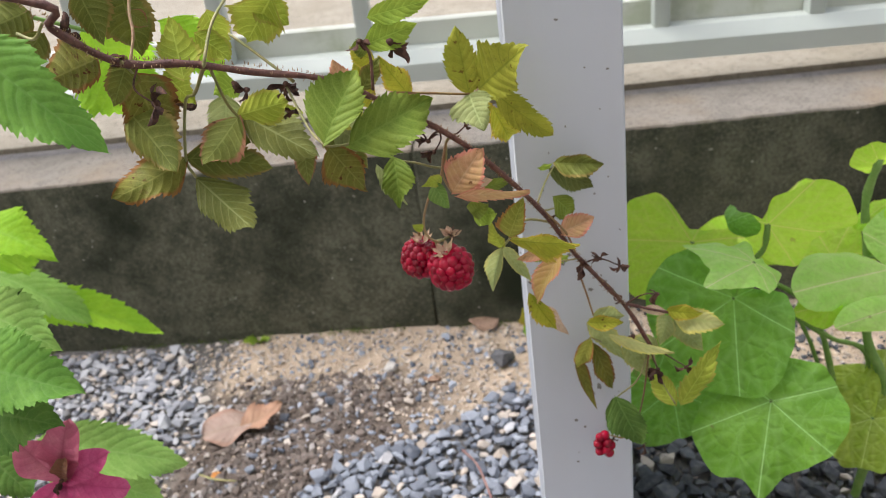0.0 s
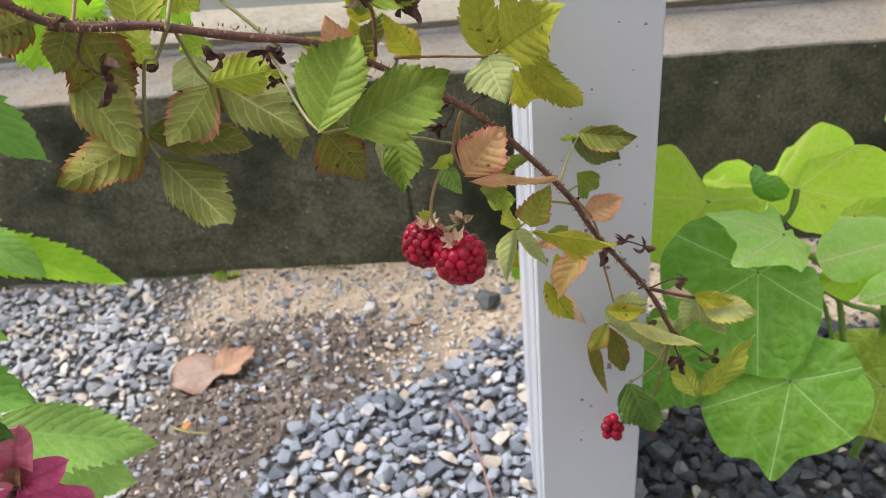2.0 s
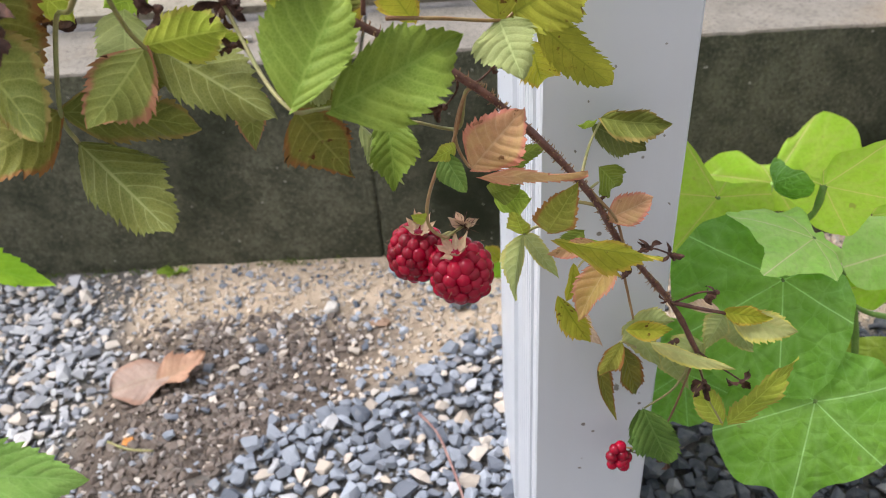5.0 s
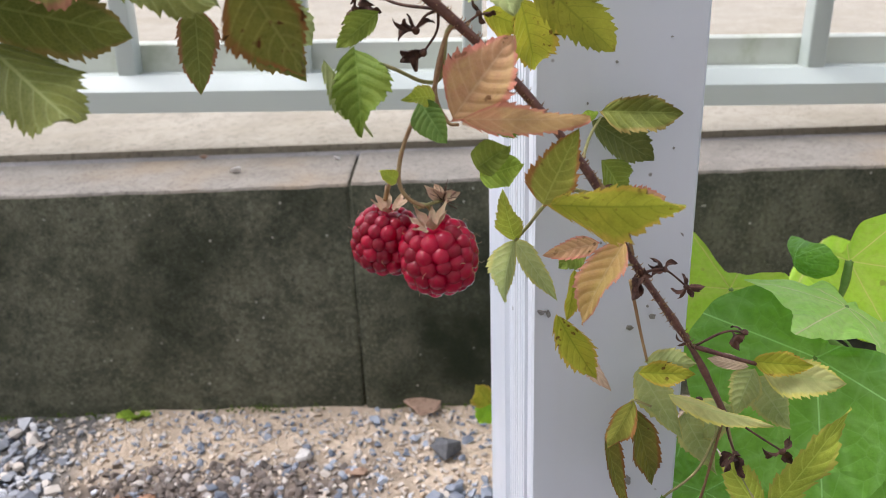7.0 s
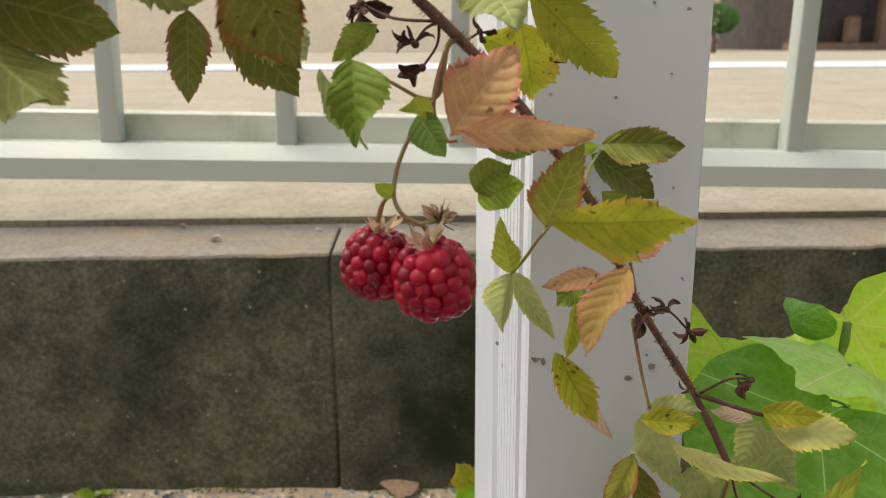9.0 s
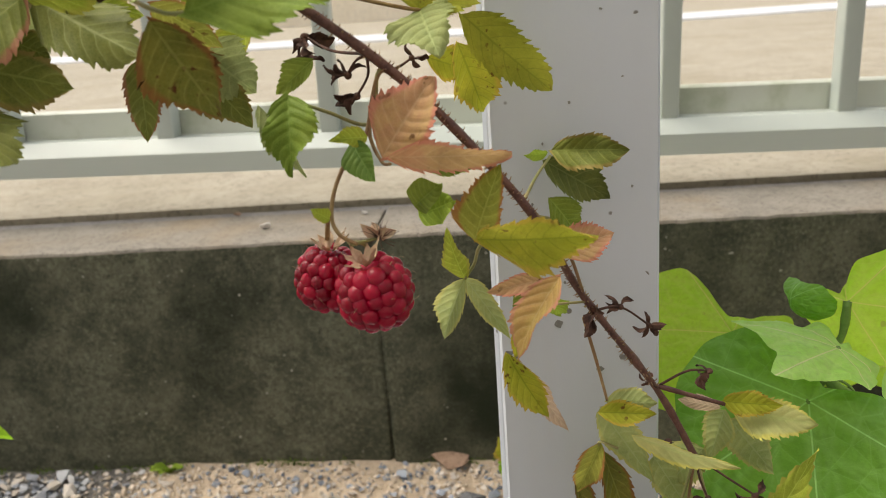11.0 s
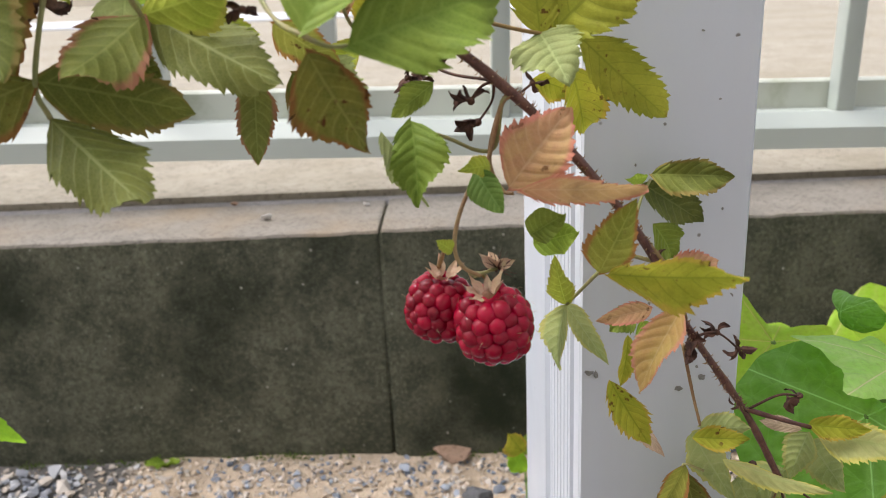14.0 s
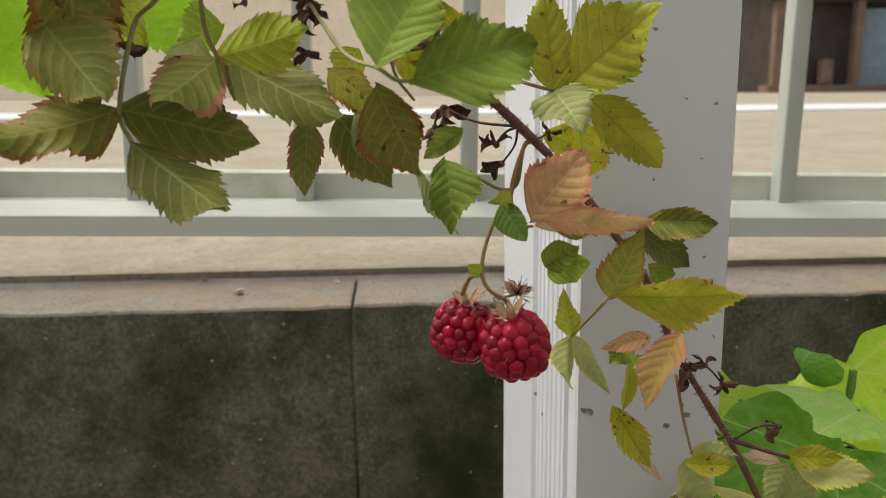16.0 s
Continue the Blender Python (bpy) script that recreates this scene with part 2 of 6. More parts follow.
M_DEAD_CURL = leaf_material("leaf_fallen_curl", (0.46, 0.27, 0.18), (0.54, 0.34, 0.22), edge=(0.40, 0.22, 0.14), vein=(0.28, 0.15, 0.10), passing=0.1)
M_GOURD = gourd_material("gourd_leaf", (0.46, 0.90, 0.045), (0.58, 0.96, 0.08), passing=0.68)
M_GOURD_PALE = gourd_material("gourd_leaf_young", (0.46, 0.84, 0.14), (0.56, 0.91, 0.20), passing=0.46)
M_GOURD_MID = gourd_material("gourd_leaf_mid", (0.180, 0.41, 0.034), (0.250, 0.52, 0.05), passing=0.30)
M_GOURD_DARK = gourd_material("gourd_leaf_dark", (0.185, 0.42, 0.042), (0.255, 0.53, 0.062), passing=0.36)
M_GOURD_YEL = gourd_material("gourd_leaf_yellowing", (0.324, 0.486, 0.041), (0.459, 0.567, 0.068), passing=0.35)
M_CANE = bark_material("cane_bark", (0.095, 0.034, 0.024), (0.19, 0.085, 0.058), 260.0, 0.42)
M_STALK = bark_material("stalk_green", (0.26, 0.27, 0.09), (0.34, 0.28, 0.12), 150.0, 0.5)
M_REDSTALK = bark_material("stalk_reddish", (0.26, 0.13, 0.06), (0.32, 0.22, 0.09), 150.0, 0.5)
M_GSTALK = bark_material("stalk_fresh", (0.18, 0.33, 0.06), (0.26, 0.40, 0.10), 90.0, 0.5)
M_DRIED = bark_material("dried_flower", (0.040, 0.018, 0.011), (0.125, 0.056, 0.034), 420.0, 0.88)
M_CALYX = bark_material("calyx", (0.58, 0.36, 0.25), (0.52, 0.42, 0.24), 250.0, 0.6)
M_HAIR = bark_material("fruit_hair", (0.55, 0.36, 0.22), (0.40, 0.24, 0.14), 300.0, 0.6)


def fruit_material():
    m = Net("raspberry_flesh")
    r = m.chance()
    n = m.noise(220.0, 3.0, 0.6, w=m.math("MULTIPLY", r, 20.0))
    col = m.mix(r, (0.19, 0.001, 0.012), (0.40, 0.003, 0.030))
    col = m.mix(m.ramp(n, 0.45, 0.7, 0.0, 0.4), col, (0.40, 0.006, 0.030))
    return m.finish(col, m.ramp(n, 0.3, 0.7, 0.07, 0.15), m.bump(m.noise(1500.0, 2.0, 0.5), 0.12, 0.0002),
                    Specular_IOR_Level=0.34, Subsurface_Weight=0.15, Subsurface_Radius=(0.004, 0.001, 0.001), Subsurface_Scale=0.4, Coat_Weight=0.0)


M_FRUIT = fruit_material()


def metal_paint(name, colour, spots=0.0):
    m = Net(name)
    n = m.noise(9.0, 5.0, 0.6)
    streak = m.noise(30.0, 3.0, 0.6, m.add("Mapping", Vector=m.place(), Scale=(1.0, 1.0, 0.06)).outputs[0])
    col = m.mix(m.ramp(n, 0.35, 0.75, 0.0, 0.30), colour, tuple(c * 0.86 for c in colour))
    col = m.mix(m.ramp(streak, 0.5, 0.8, 0.0, 0.22), col, (0.52, 0.50, 0.44))
    if spots:
        vor = m.add("TexVoronoi", Scale=95.0, Vector=m.place())
        hit = m.math("MULTIPLY", m.ramp(vor.outputs["Distance"], 0.07, 0.11, 1.0, 0.0), m.math("GREATER_THAN", m.noise(40.0, 1.0), 0.60))
        col = m.mix(m.math("MULTIPLY", hit, spots), col, (0.16, 0.14, 0.11))
    return m.finish(col, m.ramp(n, 0.3, 0.7, 0.30, 0.42), m.bump(m.noise(700.0, 2.0), 0.06, 0.0005), Specular_IOR_Level=0.45)


M_POST = metal_paint("post_paint", (0.615, 0.642, 0.68), 0.9)
M_FENCE = metal_paint("fence_paint", (0.475, 0.515, 0.465))


def fence_stained():
    m = Net("fence_panel_paint")
    n = m.noise(14.0, 6.0, 0.65)
    col = m.mix(m.ramp(n, 0.50, 0.72, 0.0, 0.55), (0.55, 0.57, 0.49), (0.27, 0.30, 0.16))
    return m.finish(col, 0.5, m.bump(n, 0.1, 0.001))


M_PANEL = fence_stained()


def concrete(name, a, b, dirt, dirt_amount, fine=260.0, pits=0.5, rough=0.9, scale=1.0, light=1.05, specks=0.0):
    """Cast concrete with grain, pits and blotches of dirt."""
    m = Net(name)
    big = m.noise(7.0 * scale, 6.0, 0.62)
    mid = m.noise(38.0 * scale, 5.0, 0.65)
    grain = m.noise(fine * scale, 4.0, 0.75)
    col = m.mix(m.ramp(mid, 0.3, 0.7), a, b)
    vor = m.add("TexVoronoi", Scale=210.0 * scale, Vector=m.place())
    pit = m.ramp(vor.outputs["Distance"], 0.10, 0.30, 1.0, 0.0)
    keep = m.ramp(m.noise(60.0 * scale, 2.0), 0.5, 0.6)
    col = m.mix(m.ramp(grain, 0.50, 0.66, 0.0, 0.6), col, tuple(min(1, c * light) for c in b))
    col = m.mix(m.ramp(grain, 0.34, 0.48, 0.6, 0.0), col, tuple(c * 0.42 for c in a))
    col = m.mix(m.math("MULTIPLY", m.math("MULTIPLY", pit, keep), pits), col, tuple(c * 0.35 for c in a))
    col = m.mix(m.ramp(big, 0.42, 0.70, 0.0, dirt_amount), col, dirt)
    if specks:
        dots = m.add("TexVoronoi", Scale=150.0, Vector=m.place())
        few = m.math("MULTIPLY", m.ramp(dots.outputs["Distance"], 0.10, 0.20, 1.0, 0.0), m.ramp(m.noise(95.0, 2.0, 0.6), 0.60, 0.68))
        col = m.mix(m.math("MULTIPLY", few, specks), col, (0.42, 0.40, 0.34))
    h = m.math("ADD", m.math("MULTIPLY", grain, 0.7), m.math("MULTIPLY", mid, 0.8))
    return m.finish(col, rough, m.bump(m.math("SUBTRACT", h, m.math("MULTIPLY", m.math("MULTIPLY", pit, keep), 0.5)), 0.75, 0.003), Specular_IOR_Level=0.25)


M_WALLFACE = concrete("wall_mossy_concrete", (0.072, 0.075, 0.049), (0.140, 0.138, 0.093), (0.017, 0.022, 0.010), 0.97, fine=300.0, pits=0.25, light=1.5, specks=0.85)
M_WALLTOP = concrete("wall_top_concrete", (0.225, 0.203, 0.17), (0.30, 0.268, 0.225), (0.31, 0.225, 0.135), 0.6)
M_GROUT = concrete("gap_dirt", (0.26, 0.245, 0.235), (0.34, 0.32, 0.30), (0.17, 0.155, 0.14), 0.7)
M_SLAB = concrete("yard_concrete", (0.295, 0.262, 0.204), (0.365, 0.327, 0.256), (0.24, 0.205, 0.142), 0.5, scale=0.6)
M_KERB = concrete("white_kerb", (0.55, 0.56, 0.58), (0.62, 0.63, 0.65), (0.6, 0.6, 0.6), 0.3)


def soil():
    """Sandy earth, with a damp darker run down its middle."""
    m = Net("sandy_soil")
    big = m.noise(5.0, 5.0, 0.6)
    mid = m.noise(45.0, 6.0, 0.7)
    grain = m.noise(420.0, 4.0, 0.8)
    sand = m.mix(m.ramp(mid, 0.32, 0.68), (0.50, 0.385, 0.27), (0.68, 0.545, 0.40))
    damp = m.mix(m.ramp(mid, 0.35, 0.68), (0.095, 0.073, 0.058), (0.17, 0.132, 0.106))
    sep = m.add("SeparateXYZ", Vector=m.place())
    run = m.math("ABSOLUTE", m.math("ADD", m.math("ADD", sep.outputs[0], 0.205), m.math("MULTIPLY", m.math("SUBTRACT", sep.outputs[1], 0.56), -0.10)))
    run = m.math("ADD", run, m.math("MULTIPLY", m.math("SUBTRACT", big, 0.5), 0.14))
    off = m.ramp(m.math("ADD", sep.outputs[1], m.math("MULTIPLY", m.math("SUBTRACT", big, 0.5), 0.10)), 0.575, 0.64)
    col = m.mix(m.math("MAXIMUM", m.ramp(run, 0.075, 0.165), off), damp, sand)
    # under the gravel beds the shade between stones is painted into the soil
    beds = m.math("MINIMUM", m.math("SUBTRACT", 0.472, sep.outputs[1]), 9.0)
    beds = m.math("ADD", beds, m.math("MULTIPLY", m.math("ADD", sep.outputs[0], 0.185), 0.62))
    beds = m.math("MINIMUM", beds, m.math("SUBTRACT", 0.57, sep.outputs[1]))
    beds = m.math("MAXIMUM", beds, m.math("SUBTRACT", -0.30, sep.outputs[0]))
    col = m.mix(m.ramp(beds, -0.01, 0.015), col, m.mix(mid, (0.10, 0.095, 0.09), (0.20, 0.185, 0.165)))
    col = m.mix(m.ramp(grain, 0.5, 0.75, 0.0, 0.5), col, m.mix(0.6, col, (0.56, 0.44, 0.29)))
    col = m.mix(m.ramp(grain, 0.28, 0.42, 0.5, 0.0), col, (0.07, 0.05, 0.04))
    return m.finish(col, 0.95, m.bump(m.math("ADD", mid, grain), 0.8, 0.004))


M_SOIL = soil()


def stone_material(name, island, low=(0.085, 0.100, 0.130), high=(0.33, 0.36, 0.41), tan=0.82):
    m = Net(name)
    if island:
        r = m.nodes.new("ShaderNodeNewGeometry").outputs["Random Per Island"]
    else:
        r = m.chance()
    r2 = m.math("FRACT", m.math("MULTIPLY", r, 7.31))
    n = m.noise(160.0, 4.0, 0.65, w=m.math("MULTIPLY", r, 30.0))
    grey = m.mix(r2, low, high)
    col = m.mix(m.ramp(r, tan, tan + 0.02), grey, m.mix(r2, (0.40, 0.33, 0.26), (0.58, 0.52, 0.45)))
    col = m.mix(m.ramp(r, 0.95, 0.955), col, m.mix(0.5, high, (0.58, 0.55, 0.52)))
    col = m.mix(m.ramp(n, 0.4, 0.75, 0.0, 0.5), col, m.mix(0.5, col, (0.42, 0.40, 0.37)))
    return m.finish(col, 0.82, m.bump(m.noise(600.0, 3.0, 0.7), 0.4, 0.001))


M_STONE = stone_material("gravel_stone", False)
M_STONES = stone_material("gravel_stones", True)
M_STONES_LIGHT = stone_material("gravel_stones_light", True, (0.19, 0.20, 0.225), (0.47, 0.475, 0.485), 0.68)
# blue-black stones by the gourd, coloured darker still for its leaves' shade
M_STONES_DARK_SHADED = stone_material("gravel_stones_dark_shaded", True, (0.024, 0.029, 0.036), (0.095, 0.105, 0.118), 0.88)
M_GRIT = stone_material("sandy_grit", True, (0.48, 0.37, 0.26), (0.74, 0.62, 0.49), 0.40)
M_CLOD = stone_material("damp_clods", True, (0.085, 0.065, 0.052), (0.20, 0.155, 0.125), 0.98)
M_PEBBLE = concrete("light_pebble", (0.52, 0.49, 0.45), (0.62, 0.58, 0.53), (0.45, 0.40, 0.35), 0.3)
M_BROWNSTONE = concrete("brown_stone", (0.28, 0.18, 0.12), (0.34, 0.23, 0.16), (0.22, 0.14, 0.10), 0.4)
M_ORANGESTONE = concrete("orange_stone", (0.50, 0.20, 0.05), (0.55, 0.26, 0.08), (0.40, 0.16, 0.05), 0.3)
M_DARKSTONE = concrete("dark_stone", (0.10, 0.10, 0.105), (0.15, 0.15, 0.15), (0.08, 0.08, 0.08), 0.3)
M_MOSS = leaf_material("moss", (0.06, 0.10, 0.015), (0.12, 0.17, 0.025))
M_TWIG = bark_material("red_twig", (0.23, 0.11, 0.095), (0.30, 0.18, 0.15), 90.0)
M_SCUFF = bark_material("scuff_grime", (0.20, 0.19, 0.17), (0.30, 0.29, 0.27), 500.0)
M_WOOD = bark_material("house_dark_wood", (0.035, 0.026, 0.022), (0.06, 0.045, 0.038), 3.0)
M_FRAMEWOOD = bark_material("house_frame_wood", (0.16, 0.10, 0.07), (0.22, 0.14, 0.10), 4.0)
M_DOORBLUE = bark_material("house_door_paint", (0.20, 0.27, 0.33), (0.25, 0.32, 0.38), 3.0)
M_ROOF = bark_material("house_roof_tiles", (0.24, 0.25, 0.28), (0.30, 0.31, 0.34), 5.0)
M_PLASTER = bark_material("garden_wall_plaster", (0.80, 0.69, 0.52), (0.86, 0.75, 0.58), 2.0)
# for the unseen wall behind the viewer, pale so that it bounces light
M_WHITEWALL = bark_material("light_block_plaster", (0.66, 0.62, 0.56), (0.72, 0.68, 0.62), 2.0)
M_BUSH = leaf_material("bush_leaf", (0.05, 0.13, 0.025), (0.08, 0.19, 0.04))


# ---- building helpers ----
def part(name, bm, material, parent=None, label="", smooth=True):
    """Links a bmesh as one mesh object under a thing or a part."""
    me = bpy.data.meshes.new(name)
    bm.to_mesh(me)
    bm.free()
    for mm in material if isinstance(material, (list, tuple)) else [material]:
        me.materials.append(mm)
    if smooth:
        me.polygons.foreach_set("use_smooth", [True] * len(me.polygons))
    ob = new(name, me)
    ob.parent = parent
    return tagged(ob, label)


def thing(name, at, label, category, group="", kind=""):
    ob = new(name)
    ob.empty_display_size = 0.02
    ob.location = at
    return tagged(ob, label, category, group, kind)


def own(ob, parent):
    """Hangs ob, whose mesh is in world places, under parent."""
    bpy.context.view_layer.update()
    ob.parent = parent
    ob.matrix_parent_inverse = parent.matrix_world.inverted()
    return ob


def box(bm, lo, hi, bevel=0.0, mat=0):
    m = Matrix.Translation([(a + b) / 2 for a, b in zip(lo, hi)]) @ Matrix.Diagonal([b - a for a, b in zip(lo, hi)] + [1])
    vs = bmesh.ops.create_cube(bm, size=1.0, matrix=m)["verts"]
    faces = {f for v in vs for f in v.link_faces}
    for f in faces:
        f.material_index = mat
    if bevel:
        bmesh.ops.bevel(bm, geom=list({e for v in vs for e in v.link_edges}), offset=bevel, segments=2, profile=0.6, affect="EDGES")
    return bm


def spline(points, steps):
    """Catmull-Rom through the points."""
    ps = [Vector(p) for p in points]
    ps = [ps[0] * 2 - ps[1]] + ps + [ps[-1] * 2 - ps[-2]]
    out = []
    for i in range(1, len(ps) - 2):
        a, b, c, d = ps[i - 1:i + 3]
        for k in range(steps):
            t = k / steps
            out.append(0.5 * (2 * b + (c - a) * t + (2 * a - 5 * b + 4 * c - d) * t * t + (3 * b - a - 3 * c + d) * t ** 3))
    return out + [ps[-2]]


def tube(bm, line, r0, r1, sides=8, knots=0.0):
    rings, side = [], None
    n = len(line) - 1
    for i, p in enumerate(line):
        d = (line[min(i + 1, n)] - line[max(i - 1, 0)]).normalized()
        side = d.orthogonal().normalized() if side is None else (side - d * side.dot(d)).normalized()
        up = d.cross(side)
        r = (r0 + (r1 - r0) * i / n) * (1 + knots * noise.noise(p * 160))
        rings.append([bm.verts.new(p + (side * math.cos(a) + up * math.sin(a)) * r) for a in (k * math.tau / sides for k in range(sides))])
    for a, b in zip(rings, rings[1:]):
        for k in range(sides):
            bm.faces.new((a[k], a[(k + 1) % sides], b[(k + 1) % sides], b[k]))
    bm.faces.new(rings[0][::-1]), bm.faces.new(rings[-1])
    return bm


def stem(name, parent, points, r0, r1, material, steps=6):
    bm = bmesh.new()
    tube(bm, spline(points, steps), r0, r1, 8, 0.35 if r0 > 0.0008 else 0.15)
    return own(part(name, bm, material), parent)


def sheet(bm, grid, uvs, closed=False):
    """A leaf's skin over a grid of points, with its own map."""
    rows, cols = len(grid), len(grid[0])
    layer = bm.loops.layers.uv.new("UVMap")
    skin = [[bm.verts.new(p) for p in row] for row in grid]
    for i in range(rows - 1):
        for j in range(cols if closed else cols - 1):
            q = ((i, j), (i + 1, j), (i + 1, (j + 1) % cols), (i, (j + 1) % cols))
            f = bm.faces.new([skin[a][c] for a, c in q])
            for loop, (a, c) in zip(f.loops, q):
                loop[layer].uv = uvs[a][c]
    return bm


LEAF_SEED = [11]


def leaflet(parent, base, tip, normal, width, material, fold=15, droop=20, curl=0, twist=0, teeth=9, name="leaflet", label="", ovate=0.60, smooth_rim=False, taper=1.04, bite=0.60):
    """A toothed leaflet from base to tip, folded along the midrib, drooping along its length; each side vein ends in a tooth."""
    LEAF_SEED[0] += 1
    rnd = random.Random(LEAF_SEED[0])
    base, tip = Vector(base), Vector(tip)
    axis = tip - base
    length = axis.length
    rows, half = teeth * 8 + 1, 6
    bend = radians(droop) * rnd.uniform(0.8, 1.3)
    grid, uvs = [], []
    wob, wob2 = rnd.uniform(0, 9), rnd.uniform(0.7, 1.3)
    ends = (math.sin(bend) / bend, -(1 - math.cos(bend)) / bend) if abs(bend) > 1e-3 else (1.0, 0.0)
    chord = math.hypot(*ends)
    lean = math.atan2(ends[1], ends[0])
    lopside = rnd.uniform(-0.16, 0.16)
    peak = (ovate / (ovate + taper)) ** ovate * (taper / (ovate + taper)) ** taper
    for i in range(rows):
        u = i / (rows - 1)
        cx, cz = (math.sin(bend * u) / bend, -(1 - math.cos(bend * u)) / bend) if abs(bend) > 1e-3 else (u, 0.0)
        x = (cx * math.cos(-lean) - cz * math.sin(-lean)) / chord * length
        z = (cx * math.sin(-lean) + cz * math.cos(-lean)) / chord * length
        body = u ** ovate * (1 - u) ** taper / peak
        tw = radians(twist) * u
        row, ruv = [], []
        for j in range(-half, half + 1):
            s = j / half
            t = abs(s)
            saw = (u * teeth + (0.3 if s > 0 else 0.0)) % 1.0
            saw = 0.64 * saw + 0.36 * ((saw * 2) % 1.0) + 0.02
            deep = (0.0 if smooth_rim else bite) * (1 - u) ** 0.25 * (1 + 0.28 * math.sin(u * teeth * 2.3 + wob + s) + 0.2 * math.sin(u * 31 + wob))
            notch = deep * (saw - 0.55) if t > 0.99 else (deep * 0.35 * (saw - 0.55) if t > 0.82 else 0.0)
            hw = width / 2 * body * (1 + 0.10 * math.sin(u * 8 * wob2 + wob * 3 + (1.7 if s > 0 else 0)))
            y = (hw * t + notch * width / 2 * min(body, 0.60) * 0.62) * (1 + lopside * (1 if s > 0 else -1))
            y = max(y, 0.0) * (1 if s > 0 else -1 if s < 0 else 0)
            fwd = (t ** 1.6 * hw * 0.30 + (notch * width * 0.20 if t > 0.99 else 0)) * (1 - u) ** 0.5
            up = abs(y) * math.tan(radians(fold)) + curl * y * y / max(width, 1e-4) * 4
            ph = (u - 0.20 * t ** 1.35) * 7.4
            quilt = width * 0.007 * (abs(math.cos(math.pi * ph)) - 0.5) * min(1, t * 2.5) * body
            wave = width * 0.10 * t * t * math.sin(u * 9 * wob2 + wob + (2 if s > 0 else 0)) * min(1, u * 4)
            yy, zz = y * math.cos(tw) - (up + wave) * math.sin(tw), y * math.sin(tw) + (up + wave) * math.cos(tw)
            row.append(Vector((x + fwd, yy, z + zz + quilt)))
            ruv.append((u, s * 0.5 + 0.5))
        grid.append(row), uvs.append(ruv)
    ex = axis.normalized()
    ez = Vector(normal)
    ez = (ez - ex * ez.dot(ex)).normalized()
    turn = Matrix((ex, ez.cross(ex), ez)).transposed()
    bm = sheet(bmesh.new(), [[turn @ p for p in r] for r in grid], uvs)
    ob = part(name, bm, material, None, label)
    ob.location = base
    return own(ob, parent)


def gourd_leaf(parent, centre, tip, normal, material, lobes=((0, 1.0), (58, 0.9), (118, 0.7), (180, 0.3), (-118, 0.7), (-58, 0.9)), cup=0.1, wave=0.06, fold=0, seed=0):
    """A broad leaf round the joint of its stalk; lobes give its angular outline, as degrees from the tip, reach and lift."""
    rnd = random.Random(seed + 500)
    centre, tip = Vector(centre), Vector(tip)
    length = (tip - centre).length
    rings, spokes = 11, 120
    phase = rnd.uniform(0, 9)
    lobes = sorted((a, r, *(lift or (0.0,))) for a, r, *lift in lobes)
    corners = [(math.cos(radians(a)) * r, math.sin(radians(a)) * r) for a, r, _ in lobes]
    round_trip = [(lobes[-1][0] - 360, lobes[-1][2])] + [(a, up) for a, _, up in lobes] + [(lobes[0][0] + 360, lobes[0][2])]
    reach = []
    for k in range(spokes):
        a = k / spokes * math.tau - math.pi
        dx, dy, far = math.cos(a), math.sin(a), 0.0
        for (ax, ay), (bx, by) in zip(corners, corners[1:] + corners[:1]):
            den = dx * (by - ay) - dy * (bx - ax)
            if abs(den) > 1e-9:
                s, u = (ax * (by - ay) - ay * (bx - ax)) / den, (ax * dy - ay * dx) / den
                if s > 0 and -0.001 <= u <= 1.001:
                    far = max(far, s)
        reach.append(max(0.06, far * (1 + 0.008 * math.sin(a * 17 + phase) + 0.006 * math.sin(a * 37 + phase * 2))))
    for _ in range(2):
        reach = [(reach[k - 1] + 2 * reach[k] + reach[(k + 1) % spokes]) / 4 for k in range(spokes)]
    wide = sum(reach) / spokes * length
    ribs = (-114, -56, 0, 56, 114)
    grid, uvs = [], []
    for i in range(rings):
        q = max(0.02, i / (rings - 1))
        row, ruv = [], []
        for k in range(spokes):
            a = k / spokes * math.tau - math.pi
            r = reach[k] * q
            x, y = math.cos(a) * r * length, math.sin(a) * r * length
            near = min(abs((math.degrees(a) - la + 180) % 360 - 180) for la in ribs) / 26.0
            z = -cup * wide * q ** 2.4 * 1.6 * (1 + 0.4 * math.sin(a * 2 + phase))
            z += wave * wide * q ** 2 * math.sin(a * 3 + phase) + 0.8 * wave * wide * q ** 4 * math.sin(a * 8 + 2 * phase)
            z += 0.07 * wide * min(1, near) ** 0.8 * q * (1 - 0.5 * q)
            z += 0.055 * wide * q * noise.noise(Vector((x, y, seed)) / wide * 5)
            z += abs(y) * math.tan(radians(fold)) + float(np.interp(math.degrees(a), *zip(*round_trip))) * length * q ** 1.6
            row.append(Vector((x, y, z)))
            g = min(0.49, 0.45 * r)
            ruv.append((0.5 + g * math.cos(a), 0.5 + g * math.sin(a)))
        grid.append(row), uvs.append(ruv)
    ex = (tip - centre).normalized()
    ez = Vector(normal)
    ez = (ez - ex * ez.dot(ex)).normalized()
    turn = Matrix((ex, ez.cross(ex), ez)).transposed()
    bm = sheet(bmesh.new(), [[turn @ p for p in r] for r in grid], uvs, closed=True)
    ob = part("gourd_leaf", bm, material)
    ob.location = centre
    return own(ob, parent)


